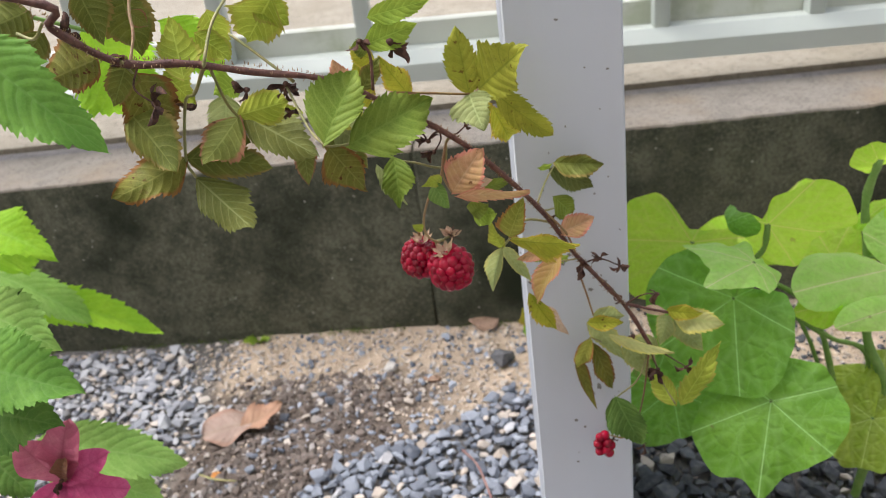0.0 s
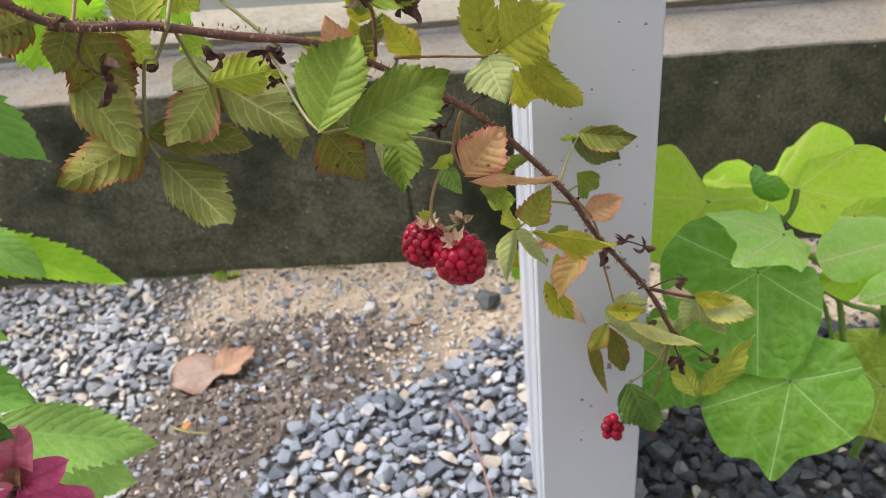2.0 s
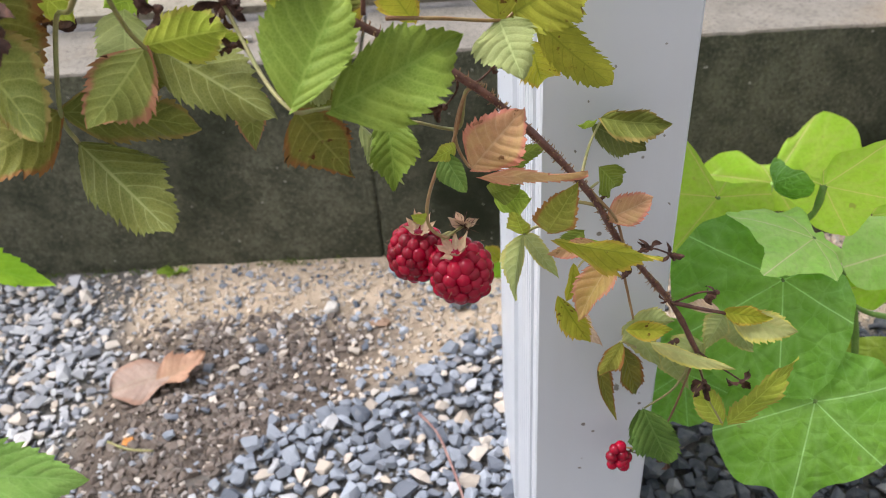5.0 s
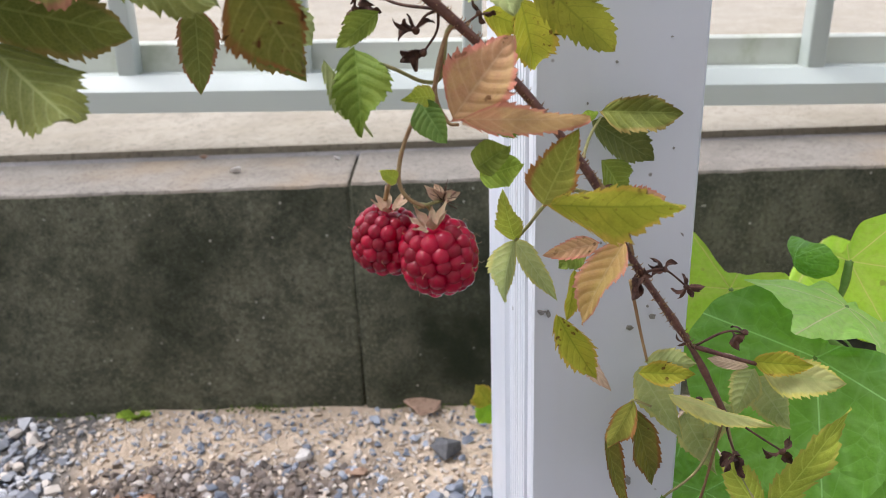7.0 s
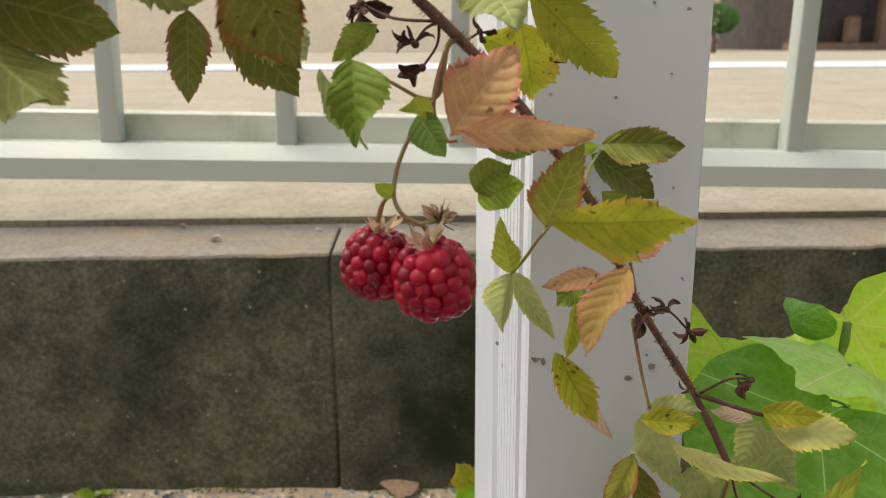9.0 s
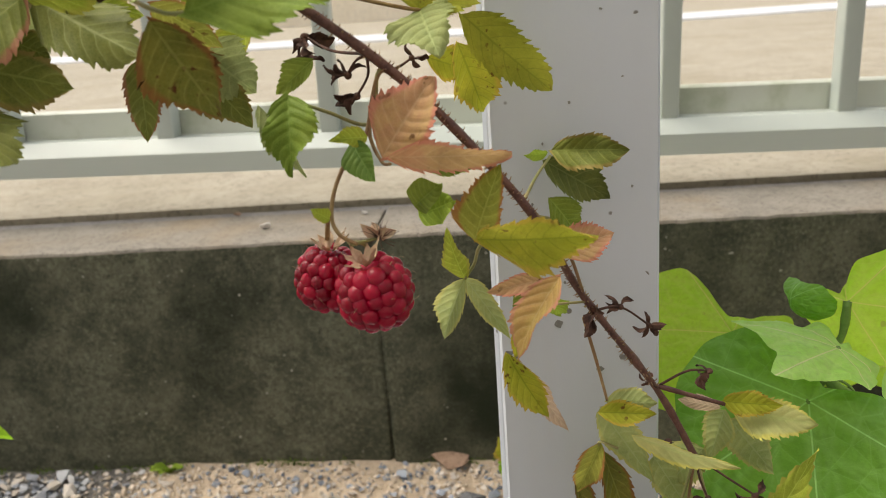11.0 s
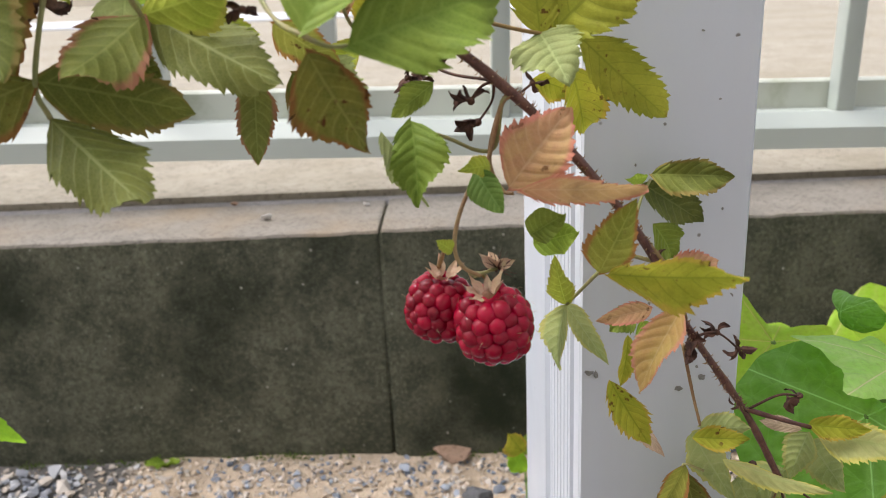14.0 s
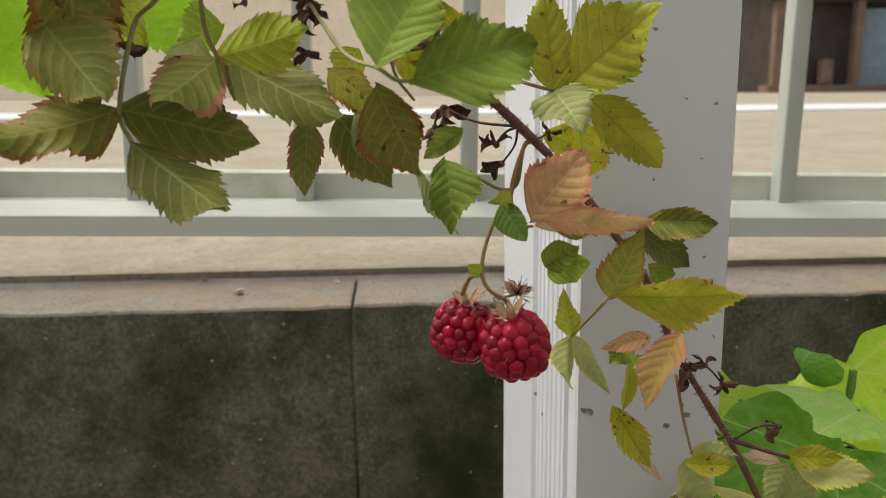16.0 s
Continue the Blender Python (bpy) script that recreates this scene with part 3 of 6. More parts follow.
def dried_flower(parent, at, size, seed, name="dried_calyx"):
    """A shrivelled calyx: a rough knot with crumpled pointed scraps round it, each a part of its own."""
    rnd = random.Random(seed)
    bm = bmesh.new()
    bmesh.ops.create_icosphere(bm, subdivisions=2, radius=size * 0.13)
    for v in bm.verts:
        v.co *= 1 + 0.6 * noise.noise(v.co * 500 + Vector((seed, 0, 0)))
    knot = part(name, bm, M_DRIED)
    knot.location = at
    own(knot, parent)
    for k in range(rnd.randint(3, 5)):
        d = Vector((rnd.gauss(0, 1), rnd.gauss(0, 0.7), rnd.gauss(-0.35, 0.8))).normalized()
        side = d.orthogonal().normalized()
        n = side * rnd.uniform(-1, 1) + d.cross(side) * rnd.uniform(-1, 1)
        L = size * rnd.uniform(0.45, 0.85)
        base = Vector(at) + d * size * 0.06
        leaflet(knot, base, base + d * L, n, L * rnd.uniform(0.36, 0.60), M_DRIED, fold=rnd.uniform(25, 55), droop=rnd.choice((-1, 1)) * rnd.uniform(50, 130), twist=rnd.uniform(-150, 150), teeth=4, name="shrivelled_sepal", taper=0.9, bite=0.7)
    return knot


def rock(rnd, size, flat=0.7):
    """An angular chip of stone."""
    bm = bmesh.new()
    for _ in range(15):
        v = Vector((rnd.gauss(0, 1), rnd.gauss(0, 1), rnd.gauss(0, 1))).normalized() * rnd.uniform(0.8, 1.0)
        bm.verts.new((v.x * size * rnd.uniform(0.95, 1.25) / 2, v.y * size / 2, v.z * size * flat / 2))
    res = bmesh.ops.convex_hull(bm, input=bm.verts)
    bmesh.ops.delete(bm, geom=[g for g in res["geom_interior"] if isinstance(g, bmesh.types.BMVert)], context="VERTS")
    loose = [v for v in bm.verts if not v.link_faces]
    bmesh.ops.delete(bm, geom=loose, context="VERTS")
    return bm


# ---- large structure ----
GROUND, TOP, FACE, GAP, YARD = 0.0, 0.189, 0.690, 0.783, 0.815


def soil_height(x, y):
    p = Vector((x, y, 0))
    return 0.006 * noise.noise(p * 7) + 0.003 * noise.noise(p * 28) + 0.0012 * noise.noise(p * 90)


bm = bmesh.new()
xs = sorted({round(-0.9 + 0.012 * k, 4) for k in range(134)} | {-60.0, -20.0, -6.0, -2.5, -1.4, 1.2, 2.5, 6.0, 20.0, 60.0})
ys = sorted({round(0.16 + 0.012 * k, 4) for k in range(47)} | {-60.0, -20.0, -6.0, -2.0, -0.8, -0.3, 0.0, 0.735})
gv = [[bm.verts.new((x, y, soil_height(x, y))) for y in ys] for x in xs]
for i in range(len(xs) - 1):
    for j in range(len(ys) - 1):
        bm.faces.new((gv[i][j], gv[i + 1][j], gv[i + 1][j + 1], gv[i][j + 1]))
tagged(part("ground", bm, M_SOIL), "sandy brown earth, damp along its middle, below a low wall", "ground", kind="structure")

wall = thing("retaining_wall", (0, FACE, 0), "low dark mossy concrete block wall with a pale worn top", "wall", kind="structure")
for k in range(-7, 9):
    x0 = -0.0965 + 0.6 * k
    bm = bmesh.new()
    box(bm, (x0 + 0.0010, FACE + 0.0016 * (k % 2), -0.12), (x0 + 0.5990, GAP, TOP - 0.0006 * (k % 3)), 0.0028)
    bmesh.ops.subdivide_edges(bm, edges=[e for e in bm.edges if e.calc_length() > 0.2 and abs(e.verts[0].co.x - e.verts[1].co.x) > 0.2], cuts=70 if -2 < k < 2 else 12)
    for v in bm.verts:
        if v.co.z > TOP - 0.012 and v.co.y < FACE + 0.02:
            j = noise.noise(v.co * 120) * 0.0008 + noise.noise(v.co * 35) * 0.0006
            v.co.z += j
            v.co.y += j
    for f in bm.faces:
        f.normal_update()
        f.material_index = 1 if f.normal.z > 0.05 and f.calc_center_median().z > TOP - 0.004 else 0
    own(part("wall_block", bm, [M_WALLFACE, M_WALLTOP], smooth=False), wall)
bm = bmesh.new()
box(bm, (-4.2, FACE + 0.0044, -0.1), (5.2, GAP - 0.004, TOP - 0.0045))
own(part("wall_core", bm, M_WALLFACE), wall)

bm = bmesh.new()
box(bm, (-60, GAP - 0.002, 0.05), (60, YARD + 0.02, TOP - 0.006))
tagged(part("dirt_gap", bm, M_GROUT), "dark dirt-filled gap between wall top and yard", "gap", kind="structure")
bm = bmesh.new()
box(bm, (-60, YARD, 0.0), (60, 70, TOP), 0.0)
bmesh.ops.subdivide_edges(bm, edges=[e for e in bm.edges if e.calc_length() > 50], cuts=5)
tagged(part("yard", bm, M_SLAB, smooth=False), "pale beige concrete yard behind the fence", "yard", kind="structure")
bm = bmesh.new()
box(bm, (-60, 5.2, TOP - 0.05), (60, 6.6, TOP + 0.012), 0.004)
tagged(part("drain_cover_strip", bm, M_KERB), "whitish concrete strip across the far yard", "kerb", kind="structure")

# white fence on the yard's edge, falling slightly to the right
fence = thing("fence", (0, 0.79, 0.22), "white aluminium fence with square balusters and a stained bottom rail", "fence")
fence.rotation_euler = (0, radians(1.25), 0)
bpy.context.view_layer.update()


def prism(profile, x0, x1, mat_of=None):
    """A profile in y and z drawn out along x."""
    bm = bmesh.new()
    a = [bm.verts.new((x0, y, z)) for y, z in profile]
    b = [bm.verts.new((x1, y, z)) for y, z in profile]
    n = len(profile)
    for k in range(n):
        bm.faces.new((a[k], a[(k + 1) % n], b[(k + 1) % n], b[k]))
    bm.faces.new(a[::-1]), bm.faces.new(b)
    bmesh.ops.recalc_face_normals(bm, faces=bm.faces)
    return bm


def under(ob, parent):
    ob.parent = parent
    return ob


under(part("bottom_rail", prism([(-0.012, 0.003), (-0.012, 0.020), (-0.0105, 0.0215), (-0.001, 0.0305), (0.000, 0.0315), (0.022, 0.0315), (0.022, 0.003)], -2.2, 2.2), M_FENCE, smooth=False), fence)
under(part("back_rail", prism([(0.0215, 0.010), (0.0215, 0.0535), (0.0245, 0.0555), (0.030, 0.0555), (0.030, 0.010)], -2.2, 2.2), M_PANEL, label="greenish stained rear rail", smooth=False), fence)
bm = bmesh.new()
box(bm, (-0.0076, 0.0005, 0.0312), (0.0076, 0.0195, 0.86), 0.0016)
first = under(part("baluster", bm, M_FENCE), fence)
first.location = (0.0, 0, 0)
for k in range(-14, 16):
    if k:
        ob = new("baluster", first.data)
        ob.parent, ob.location = fence, (0.1417 * k + 0.0005, 0, 0)
under(part("top_rail", prism([(-0.012, 0.86), (-0.012, 0.90), (0.028, 0.90), (0.028, 0.86)], -2.2, 2.2), M_FENCE, smooth=False), fence)
for x in (-1.9, 1.9):
    bm = bmesh.new()
    box(bm, (x - 0.02, 0.0, -0.09), (x + 0.02, 0.03, 0.004), 0.002)
    under(part("fence_foot", bm, M_FENCE), fence)

# white post with grooved flank
PX0, PX1, PY0, PY1 = -0.0030, 0.0467, 0.3455, 0.508
post = thing("post", ((PX0 + PX1) / 2, PY0, 0), "white painted aluminium post with fine grooves along its flank", "post")
flank = [(PX0 + 0.0008, PY0), (PX0, PY0 + 0.0010), (PX0, 0.3565), (PX0 + 0.0024, 0.3572), (PX0 + 0.0024, 0.3605), (PX0 - 0.0006, 0.3612)]
y = 0.3650
while y < 0.412:
    flank += [(PX0 - 0.0006, y), (PX0 + 0.0007, y + 0.0008), (PX0 + 0.0007, y + 0.0022), (PX0 - 0.0006, y + 0.0030)]
    y += 0.0090
flank += [(PX0 - 0.0006, 0.4165), (PX0 - 0.0026, 0.4175), (PX0 - 0.0026, PY1 - 0.001), (PX0 - 0.0018, PY1), (PX1 - 0.001, PY1), (PX1, PY1 - 0.001), (PX1, PY0 + 0.0010), (PX1 - 0.0008, PY0)]
bm = bmesh.new()
lo = [bm.verts.new((x, y, -0.03)) for x, y in flank]
hi = [bm.verts.new((x, y, 1.6)) for x, y in flank]
for k in range(len(flank)):
    n = (k + 1) % len(flank)
    bm.faces.new((lo[k], lo[n], hi[n], hi[k]))
bm.faces.new(lo[::-1]), bm.faces.new(hi)
bmesh.ops.recalc_face_normals(bm, faces=bm.faces)
own(part("post_body", bm, M_POST, smooth=False), post)


def scuff(x, z, w, h, seed):
    rnd = random.Random(seed)
    bm = bmesh.new()
    ring = []
    for k in range(11):
        a = k / 11 * math.tau
        r = rnd.uniform(0.55, 1.0)
        ring.append((x + math.cos(a) * w * r / 2, z + math.sin(a) * h * r / 2))
    f = [bm.verts.new((a, PY0 - 0.0004, b)) for a, b in ring]
    g = [bm.verts.new((a, PY0 + 0.0004, b)) for a, b in ring]
    bm.faces.new(f)
    for k in range(11):
        bm.faces.new((f[k], f[(k + 1) % 11], g[(k + 1) % 11], g[k]))
    bmesh.ops.recalc_face_normals(bm, faces=bm.faces)
    own(part("scuff_mark", bm, M_SCUFF, smooth=False), post)


for k, (x, z, w, h) in enumerate([(0.0000, 0.2412, 0.0036, 0.0022), (0.0022, 0.2405, 0.0018, 0.0030), (0.0284, 0.2346, 0.0030, 0.0026), (0.0354, 0.2383, 0.0028, 0.0026), (0.0335, 0.2420, 0.0012, 0.0012),
                                  (0.0156, 0.2505, 0.0040, 0.0036), (0.0359, 0.3251, 0.0010, 0.0007), (0.0206, 0.3186, 0.0012, 0.0014), (0.0126, 0.3071, 0.0008, 0.0010), (0.0303, 0.1762, 0.0034, 0.0050),
                                  (0.0275, 0.1715, 0.0016, 0.0020), (0.0180, 0.2640, 0.0010, 0.0012), (0.0090, 0.2890, 0.0009, 0.0012), (0.0385, 0.2930, 0.0008, 0.0010), (0.0300, 0.3440, 0.0011, 0.0008)]):
    scuff(x, z, w, h, 40 + k)

# unseen wall added behind the viewer to hold back sky and bounce light
bm = bmesh.new()
box(bm, (-8, -2.8, -0.1), (8, -2.6, 3.6), 0.0)
tagged(part("light_block_wall", bm, M_WHITEWALL, smooth=False), "unseen plain whitish wall added to block sky and bounce light", "wall", kind="structure")

# ---- far side of the yard ----
HY = 19.0
house = thing("house", (11, HY, TOP), "old dark timber house with grey tiled eaves and a blue-grey door", "house")


def house_box(name, lo, hi, mat, bevel=0.01, label=""):
    b = bmesh.new()
    box(b, lo, hi, bevel)
    return own(part(name, b, mat, None, label, smooth=False), house)


house_box("wall", (8.9, HY + 0.5, 0.15), (20, HY + 6, 3.4), M_WOOD)
house_box("sill_beam", (8.6, HY - 0.05, 0.15), (20, HY + 0.45, 0.36), M_FRAMEWOOD)
for x in (8.72, 10.62, 12.3, 14.6):
    house_box("pillar", (x, HY - 0.02, 0.3), (x + 0.2, HY + 0.2, 3.0), M_FRAMEWOOD)
house_box("door", (10.95, HY + 0.30, 0.3), (11.95, HY + 0.36, 2.1), M_DOORBLUE)
for z in (0.75, 1.25):
    house_box("door_rail", (10.98, HY + 0.27, z), (11.92, HY + 0.31, z + 0.06), M_DOORBLUE)
house_box("lintel", (8.6, HY - 0.06, 2.25), (20, HY + 0.3, 2.62), M_WOOD)
house_box("barrel", (9.95, HY + 0.1, 0.35), (10.25, HY + 0.4, 0.95), M_FRAMEWOOD, 0.08)
house_box("eave", (8.2, HY - 1.0, 3.06), (20, HY + 0.2, 3.25), M_ROOF)
house_box("roof", (8.2, HY - 0.9, 3.18), (20, HY + 3.0, 3.24), M_ROOF)
bm = bmesh.new()
tube(bm, [Vector((8.2, HY - 1.05, 3.24)), Vector((8.2, HY + 3.0, 4.9))], 0.12, 0.12, 8)
tile = own(part("cover_tile", bm, M_ROOF), house)
for k in range(1, 46):
    ob = new("cover_tile", tile.data)
    ob.location = (0.26 * k, 0, 0)
    own(ob, house)
bm = bmesh.new()
box(bm, (-30, 22, 0.1), (8.0, 22.3, 6.5), 0.02)
tagged(part("garden_wall", bm, M_PLASTER, smooth=False), "long beige plaster wall across the yard", "wall", kind="structure")

bush = thing("bush", (5.35, 15.0, TOP), "small clipped green bush on a short trunk", "bush")
bm = bmesh.new()
tube(bm, [Vector((5.35, 15, 0.15)), Vector((5.37, 15, 0.4)), Vector((5.33, 15, 0.62))], 0.06, 0.04)
own(part("trunk", bm, M_FRAMEWOOD), bush)
rnd = random.Random(5)
bm = bmesh.new()
lay = bm.loops.layers.uv.new("UVMap")
for _ in range(900):
    d = Vector((rnd.gauss(0, 1), rnd.gauss(0, 1), rnd.gauss(0, 1))).normalized() * rnd.uniform(0.55, 1.0) ** 0.5
    c = Vector((5.34 + d.x * 0.44, 15 + d.y * 0.4, 0.78 + d.z * 0.27 + 0.05 * noise.noise(d * 3)))
    a = Vector((rnd.gauss(0, 1), rnd.gauss(0, 1), rnd.gauss(0, 1))).normalized()
    b = a.orthogonal().normalized()
    f = bm.faces.new([bm.verts.new(c + p) for p in (-a * 0.05, b * 0.025, a * 0.05, -b * 0.025)])
    for loop, q in zip(f.loops, ((0, 0.5), (0.5, 1), (1, 0.5), (0.5, 0))):
        loop[lay].uv = q
own(part("crown", bm, M_BUSH), bush)


# ---- berries ----
def drupelet_mesh():
    bm = bmesh.new()
    bmesh.ops.create_uvsphere(bm, u_segments=12, v_segments=8, radius=1.0)
    me = bpy.data.meshes.new("drupelet")
    bm.to_mesh(me)
    bm.free()
    me.materials.append(M_FRUIT)
    me.polygons.foreach_set("use_smooth", [True] * len(me.polygons))
    return me


DRUPELET = drupelet_mesh()


def raspberry(parent, centre, width, height, tilt, spin, seed, rows=6):
    """A ripe raspberry: rings of drupelets round a core, sepals on its crown, fine hairs."""
    rnd = random.Random(seed)
    pose_m = Matrix.Translation(centre) @ Euler([radians(a) for a in tilt]).to_matrix().to_4x4() @ Matrix.Rotation(radians(spin), 4, "Z")
    core = bmesh.new()
    bmesh.ops.create_uvsphere(core, u_segments=20, v_segments=14, radius=1.0, matrix=Matrix.Diagonal((width * 0.42, width * 0.42, height * 0.44, 1)))
    fruit = part("raspberry", core, M_FRUIT, None, "ripe dark red raspberry")
    fruit.matrix_world = pose_m
    own(fruit, parent)
    size = width * 0.110
    hair = bmesh.new()
    for r in range(rows):
        f = r / (rows - 1)
        lat = radians(58 - 138 * f)          # crown to tip
        ring = math.cos(lat)
        R = (width / 2 - size * 0.92) * (ring ** 0.7 if ring > 0 else 0)
        z = (height / 2 - size * 0.8) * math.sin(lat)
        n = max(1, round(math.tau * R / (size * 1.62)))
        for k in range(n):
            a = (k + 0.5 * (r % 2) + rnd.uniform(-0.10, 0.10)) / n * math.tau
            p = Vector((math.cos(a) * R, math.sin(a) * R, z + rnd.uniform(-0.1, 0.1) * size))
            out_dir = Vector((p.x / width, p.y / width, p.z / height * 0.8)).normalized()
            ob = new("drupelet", DRUPELET)
            s = size * rnd.uniform(0.90, 1.13)
            q = out_dir.to_track_quat("Z", "Y")
            ob.matrix_world = pose_m @ Matrix.LocRotScale(p * rnd.uniform(0.97, 1.03), q, (s * rnd.uniform(1.0, 1.10), s * rnd.uniform(1.02, 1.18), s * 0.92))
            own(ob, fruit)
            if rnd.random() < 0.18:
                b = p + out_dir * s
                side = out_dir.orthogonal().normalized()
                tube(hair, [b - out_dir * 0.0004, b + out_dir * 0.0006 + side * rnd.uniform(-0.0006, 0.0006), b + out_dir * 0.0011 + side * rnd.uniform(-0.0012, 0.0012) - Vector((0, 0, 0.0004))], 0.00005, 0.00003, 4)
    hh = part("fruit_hairs", hair, M_HAIR)
    hh.matrix_world = pose_m
    own(hh, fruit)
    for k in range(7):
        a = k / 7 * math.tau + rnd.uniform(-0.2, 0.2)
        lift = rnd.uniform(0.7, 1.7)
        b = pose_m @ Vector((math.cos(a) * 0.0012, math.sin(a) * 0.0012, height * 0.44))
        t = pose_m @ Vector((math.cos(a) * width * 0.27, math.sin(a) * width * 0.27, height * (0.44 + 0.20 * lift)))
        sepal = leaflet(fruit, b, t, (0, -0.3, 1), width * 0.12, M_CALYX, fold=18, droop=-25, teeth=3, name="sepal", smooth_rim=True, taper=1.3)
    return fruit


# ---- raspberry cane ----
cane = thing("raspberry_cane", (-0.46, 0.20, 0), "arching red-brown raspberry cane with yellowing leaves and ripe fruit", "raspberry plant")
cane_stem = stem("cane_stem", cane, [(-0.4600, 0.2000, -0.0200), (-0.4400, 0.2050, 0.2000), (-0.3600, 0.2150, 0.3900), (-0.2600, 0.2300, 0.4380), (-0.1464, 0.2460, 0.4113), (-0.1412, 0.2500, 0.4013), (-0.1310, 0.2560, 0.3897), (-0.1236, 0.2620, 0.3845), (-0.1089, 0.2680, 0.3817), (-0.0888, 0.2750, 0.3746), (-0.0693, 0.2820, 0.3685), (-0.0555, 0.2890, 0.3593), (-0.0316, 0.3000, 0.3399), (-0.0137, 0.3050, 0.3220), (0.0071, 0.3090, 0.2956), (0.0200, 0.3160, 0.2706), (0.0414, 0.3235, 0.2380), (0.0525, 0.3220, 0.2162)], 0.0015, 0.0010, M_CANE)
side_twig = stem("side_twig", cane, [(0.0422, 0.3235, 0.2386), (0.0530, 0.3240, 0.2345), (0.0654, 0.3250, 0.2300)], 0.0009, 0.0006, M_CANE)
leaf_a = stem("leaf_stalk", cane, [(-0.1027, 0.2680, 0.3812), (-0.1135, 0.2800, 0.3683), (-0.1215, 0.2885, 0.3630), (-0.1240, 0.2810, 0.3440), (-0.1213, 0.2790, 0.3365)], 0.0007, 0.0005, M_STALK)
leaflet(leaf_a, (-0.1213, 0.2790, 0.3365), (-0.0966, 0.2575, 0.3232), (0.0375, 0.5565, -0.8300), 0.0182, M_GREYGREEN, fold=30, droop=6, curl=0, twist=0, teeth=11)
leaflet(leaf_a, (-0.1240, 0.2810, 0.3440), (-0.1464, 0.2608, 0.3384), (-0.3032, 0.5505, -0.7779), 0.0199, M_OLIVE_BROWN, fold=12, droop=25, curl=0, twist=0, teeth=9)
leaflet(leaf_a, (-0.1240, 0.2810, 0.3440), (-0.0934, 0.2852, 0.3356), (-0.1000, 0.9300, 0.1000), 0.0175, M_OLIVE, fold=16, droop=25, curl=0, twist=0, teeth=9)
leaf_b = stem("leaf_stalk", cane, [(-0.1261, 0.2580, 0.3868), (-0.1282, 0.2680, 0.3805)], 0.0006, 0.0004, M_STALK)
leaflet(leaf_b, (-0.1304, 0.2740, 0.3780), (-0.1313, 0.2850, 0.3420), (-0.6093, 0.7539, 0.2457), 0.0233, M_OLIVE_BROWN, fold=20, droop=15, curl=0, twist=0, teeth=9)
leaflet(leaf_b, (-0.1300, 0.2700, 0.3840), (-0.1409, 0.2720, 0.3685), (-0.1660, 0.9563, 0.2405), 0.0114, M_OLIVE, fold=15, droop=15, curl=0, twist=0, teeth=9)
leaf_c = stem("leaf_stalk", cane, [(-0.1022, 0.2700, 0.3794), (-0.1046, 0.2840, 0.3629), (-0.1028, 0.2880, 0.3556), (-0.1007, 0.2910, 0.3514)], 0.0006, 0.0005, M_STALK)
leaflet(leaf_c, (-0.1028, 0.2880, 0.3556), (-0.1129, 0.2680, 0.3454), (-0.3480, 0.5580, -0.7533), 0.0166, M_PINK_EDGE, fold=10, droop=20, curl=0, twist=0, teeth=9)
leaflet(leaf_c, (-0.1020, 0.2900, 0.3560), (-0.0726, 0.2753, 0.3418), (0.2500, 0.6200, -0.7400), 0.0175, M_GREYGREEN, fold=22, droop=16, curl=0, twist=0, teeth=9)
leaflet(leaf_c, (-0.1031, 0.2890, 0.3557), (-0.0802, 0.2800, 0.3616), (0.3629, 0.9317, 0.0168), 0.0139, M_YELGREEN, fold=14, droop=20, curl=0, twist=0, teeth=9)
leaflet(leaf_c, (-0.1099, 0.3000, 0.3607), (-0.1172, 0.3050, 0.3375), (-0.2114, 0.9393, 0.2703), 0.0136, M_PALE, fold=10, droop=20, curl=0, twist=0, teeth=9)
leaflet(leaf_c, (-0.0836, 0.2980, 0.3402), (-0.0853, 0.3000, 0.3208), (-0.2445, 0.9622, 0.1197), 0.0098, M_PINK_EDGE, fold=20, droop=20, curl=0, twist=0, teeth=9)
leaf_d = stem("leaf_stalk", cane, [(-0.0806, 0.2810, 0.3675), (-0.0722, 0.2680, 0.3554), (-0.0650, 0.2575, 0.3520), (-0.0612, 0.2620, 0.3496), (-0.0575, 0.2630, 0.3495)], 0.0005, 0.0004, M_STALK)
leaflet(leaf_d, (-0.0650, 0.2575, 0.3525), (-0.0535, 0.2771, 0.3712), (0.1455, -0.7268, 0.6713), 0.0189, M_GREEN, fold=14, droop=15, curl=0, twist=0, teeth=9)
leaflet(leaf_d, (-0.0575, 0.2620, 0.3495), (-0.0291, 0.2795, 0.3575), (0.3661, -0.8063, 0.4646), 0.0205, M_GREEN, fold=20, droop=15, curl=0, twist=0, teeth=9)
leaflet(leaf_d, (-0.0654, 0.2640, 0.3484), (-0.0560, 0.2700, 0.3286), (-0.4492, 0.8916, 0.0574), 0.0150, M_OLIVE_BROWN, fold=14, droop=15, curl=0, twist=0, teeth=9)
leaflet(leaf_d, (-0.0719, 0.3060, 0.3420), (-0.0604, 0.3120, 0.3297), (-0.4995, 0.8652, -0.0446), 0.0161, M_PALE, fold=14, droop=15, curl=0, twist=0, teeth=9)
leaf_e = stem("leaf_stalk", cane, [(-0.0630, 0.2880, 0.3636), (-0.0616, 0.3000, 0.3521), (-0.0565, 0.3100, 0.3449)], 0.0005, 0.0004, M_STALK)
leaflet(leaf_e, (-0.0621, 0.2980, 0.3539), (-0.0664, 0.3000, 0.3701), (0.2239, -0.9583, 0.1776), 0.0105, M_ORANGE, fold=16, droop=10, curl=0, twist=0, teeth=9)
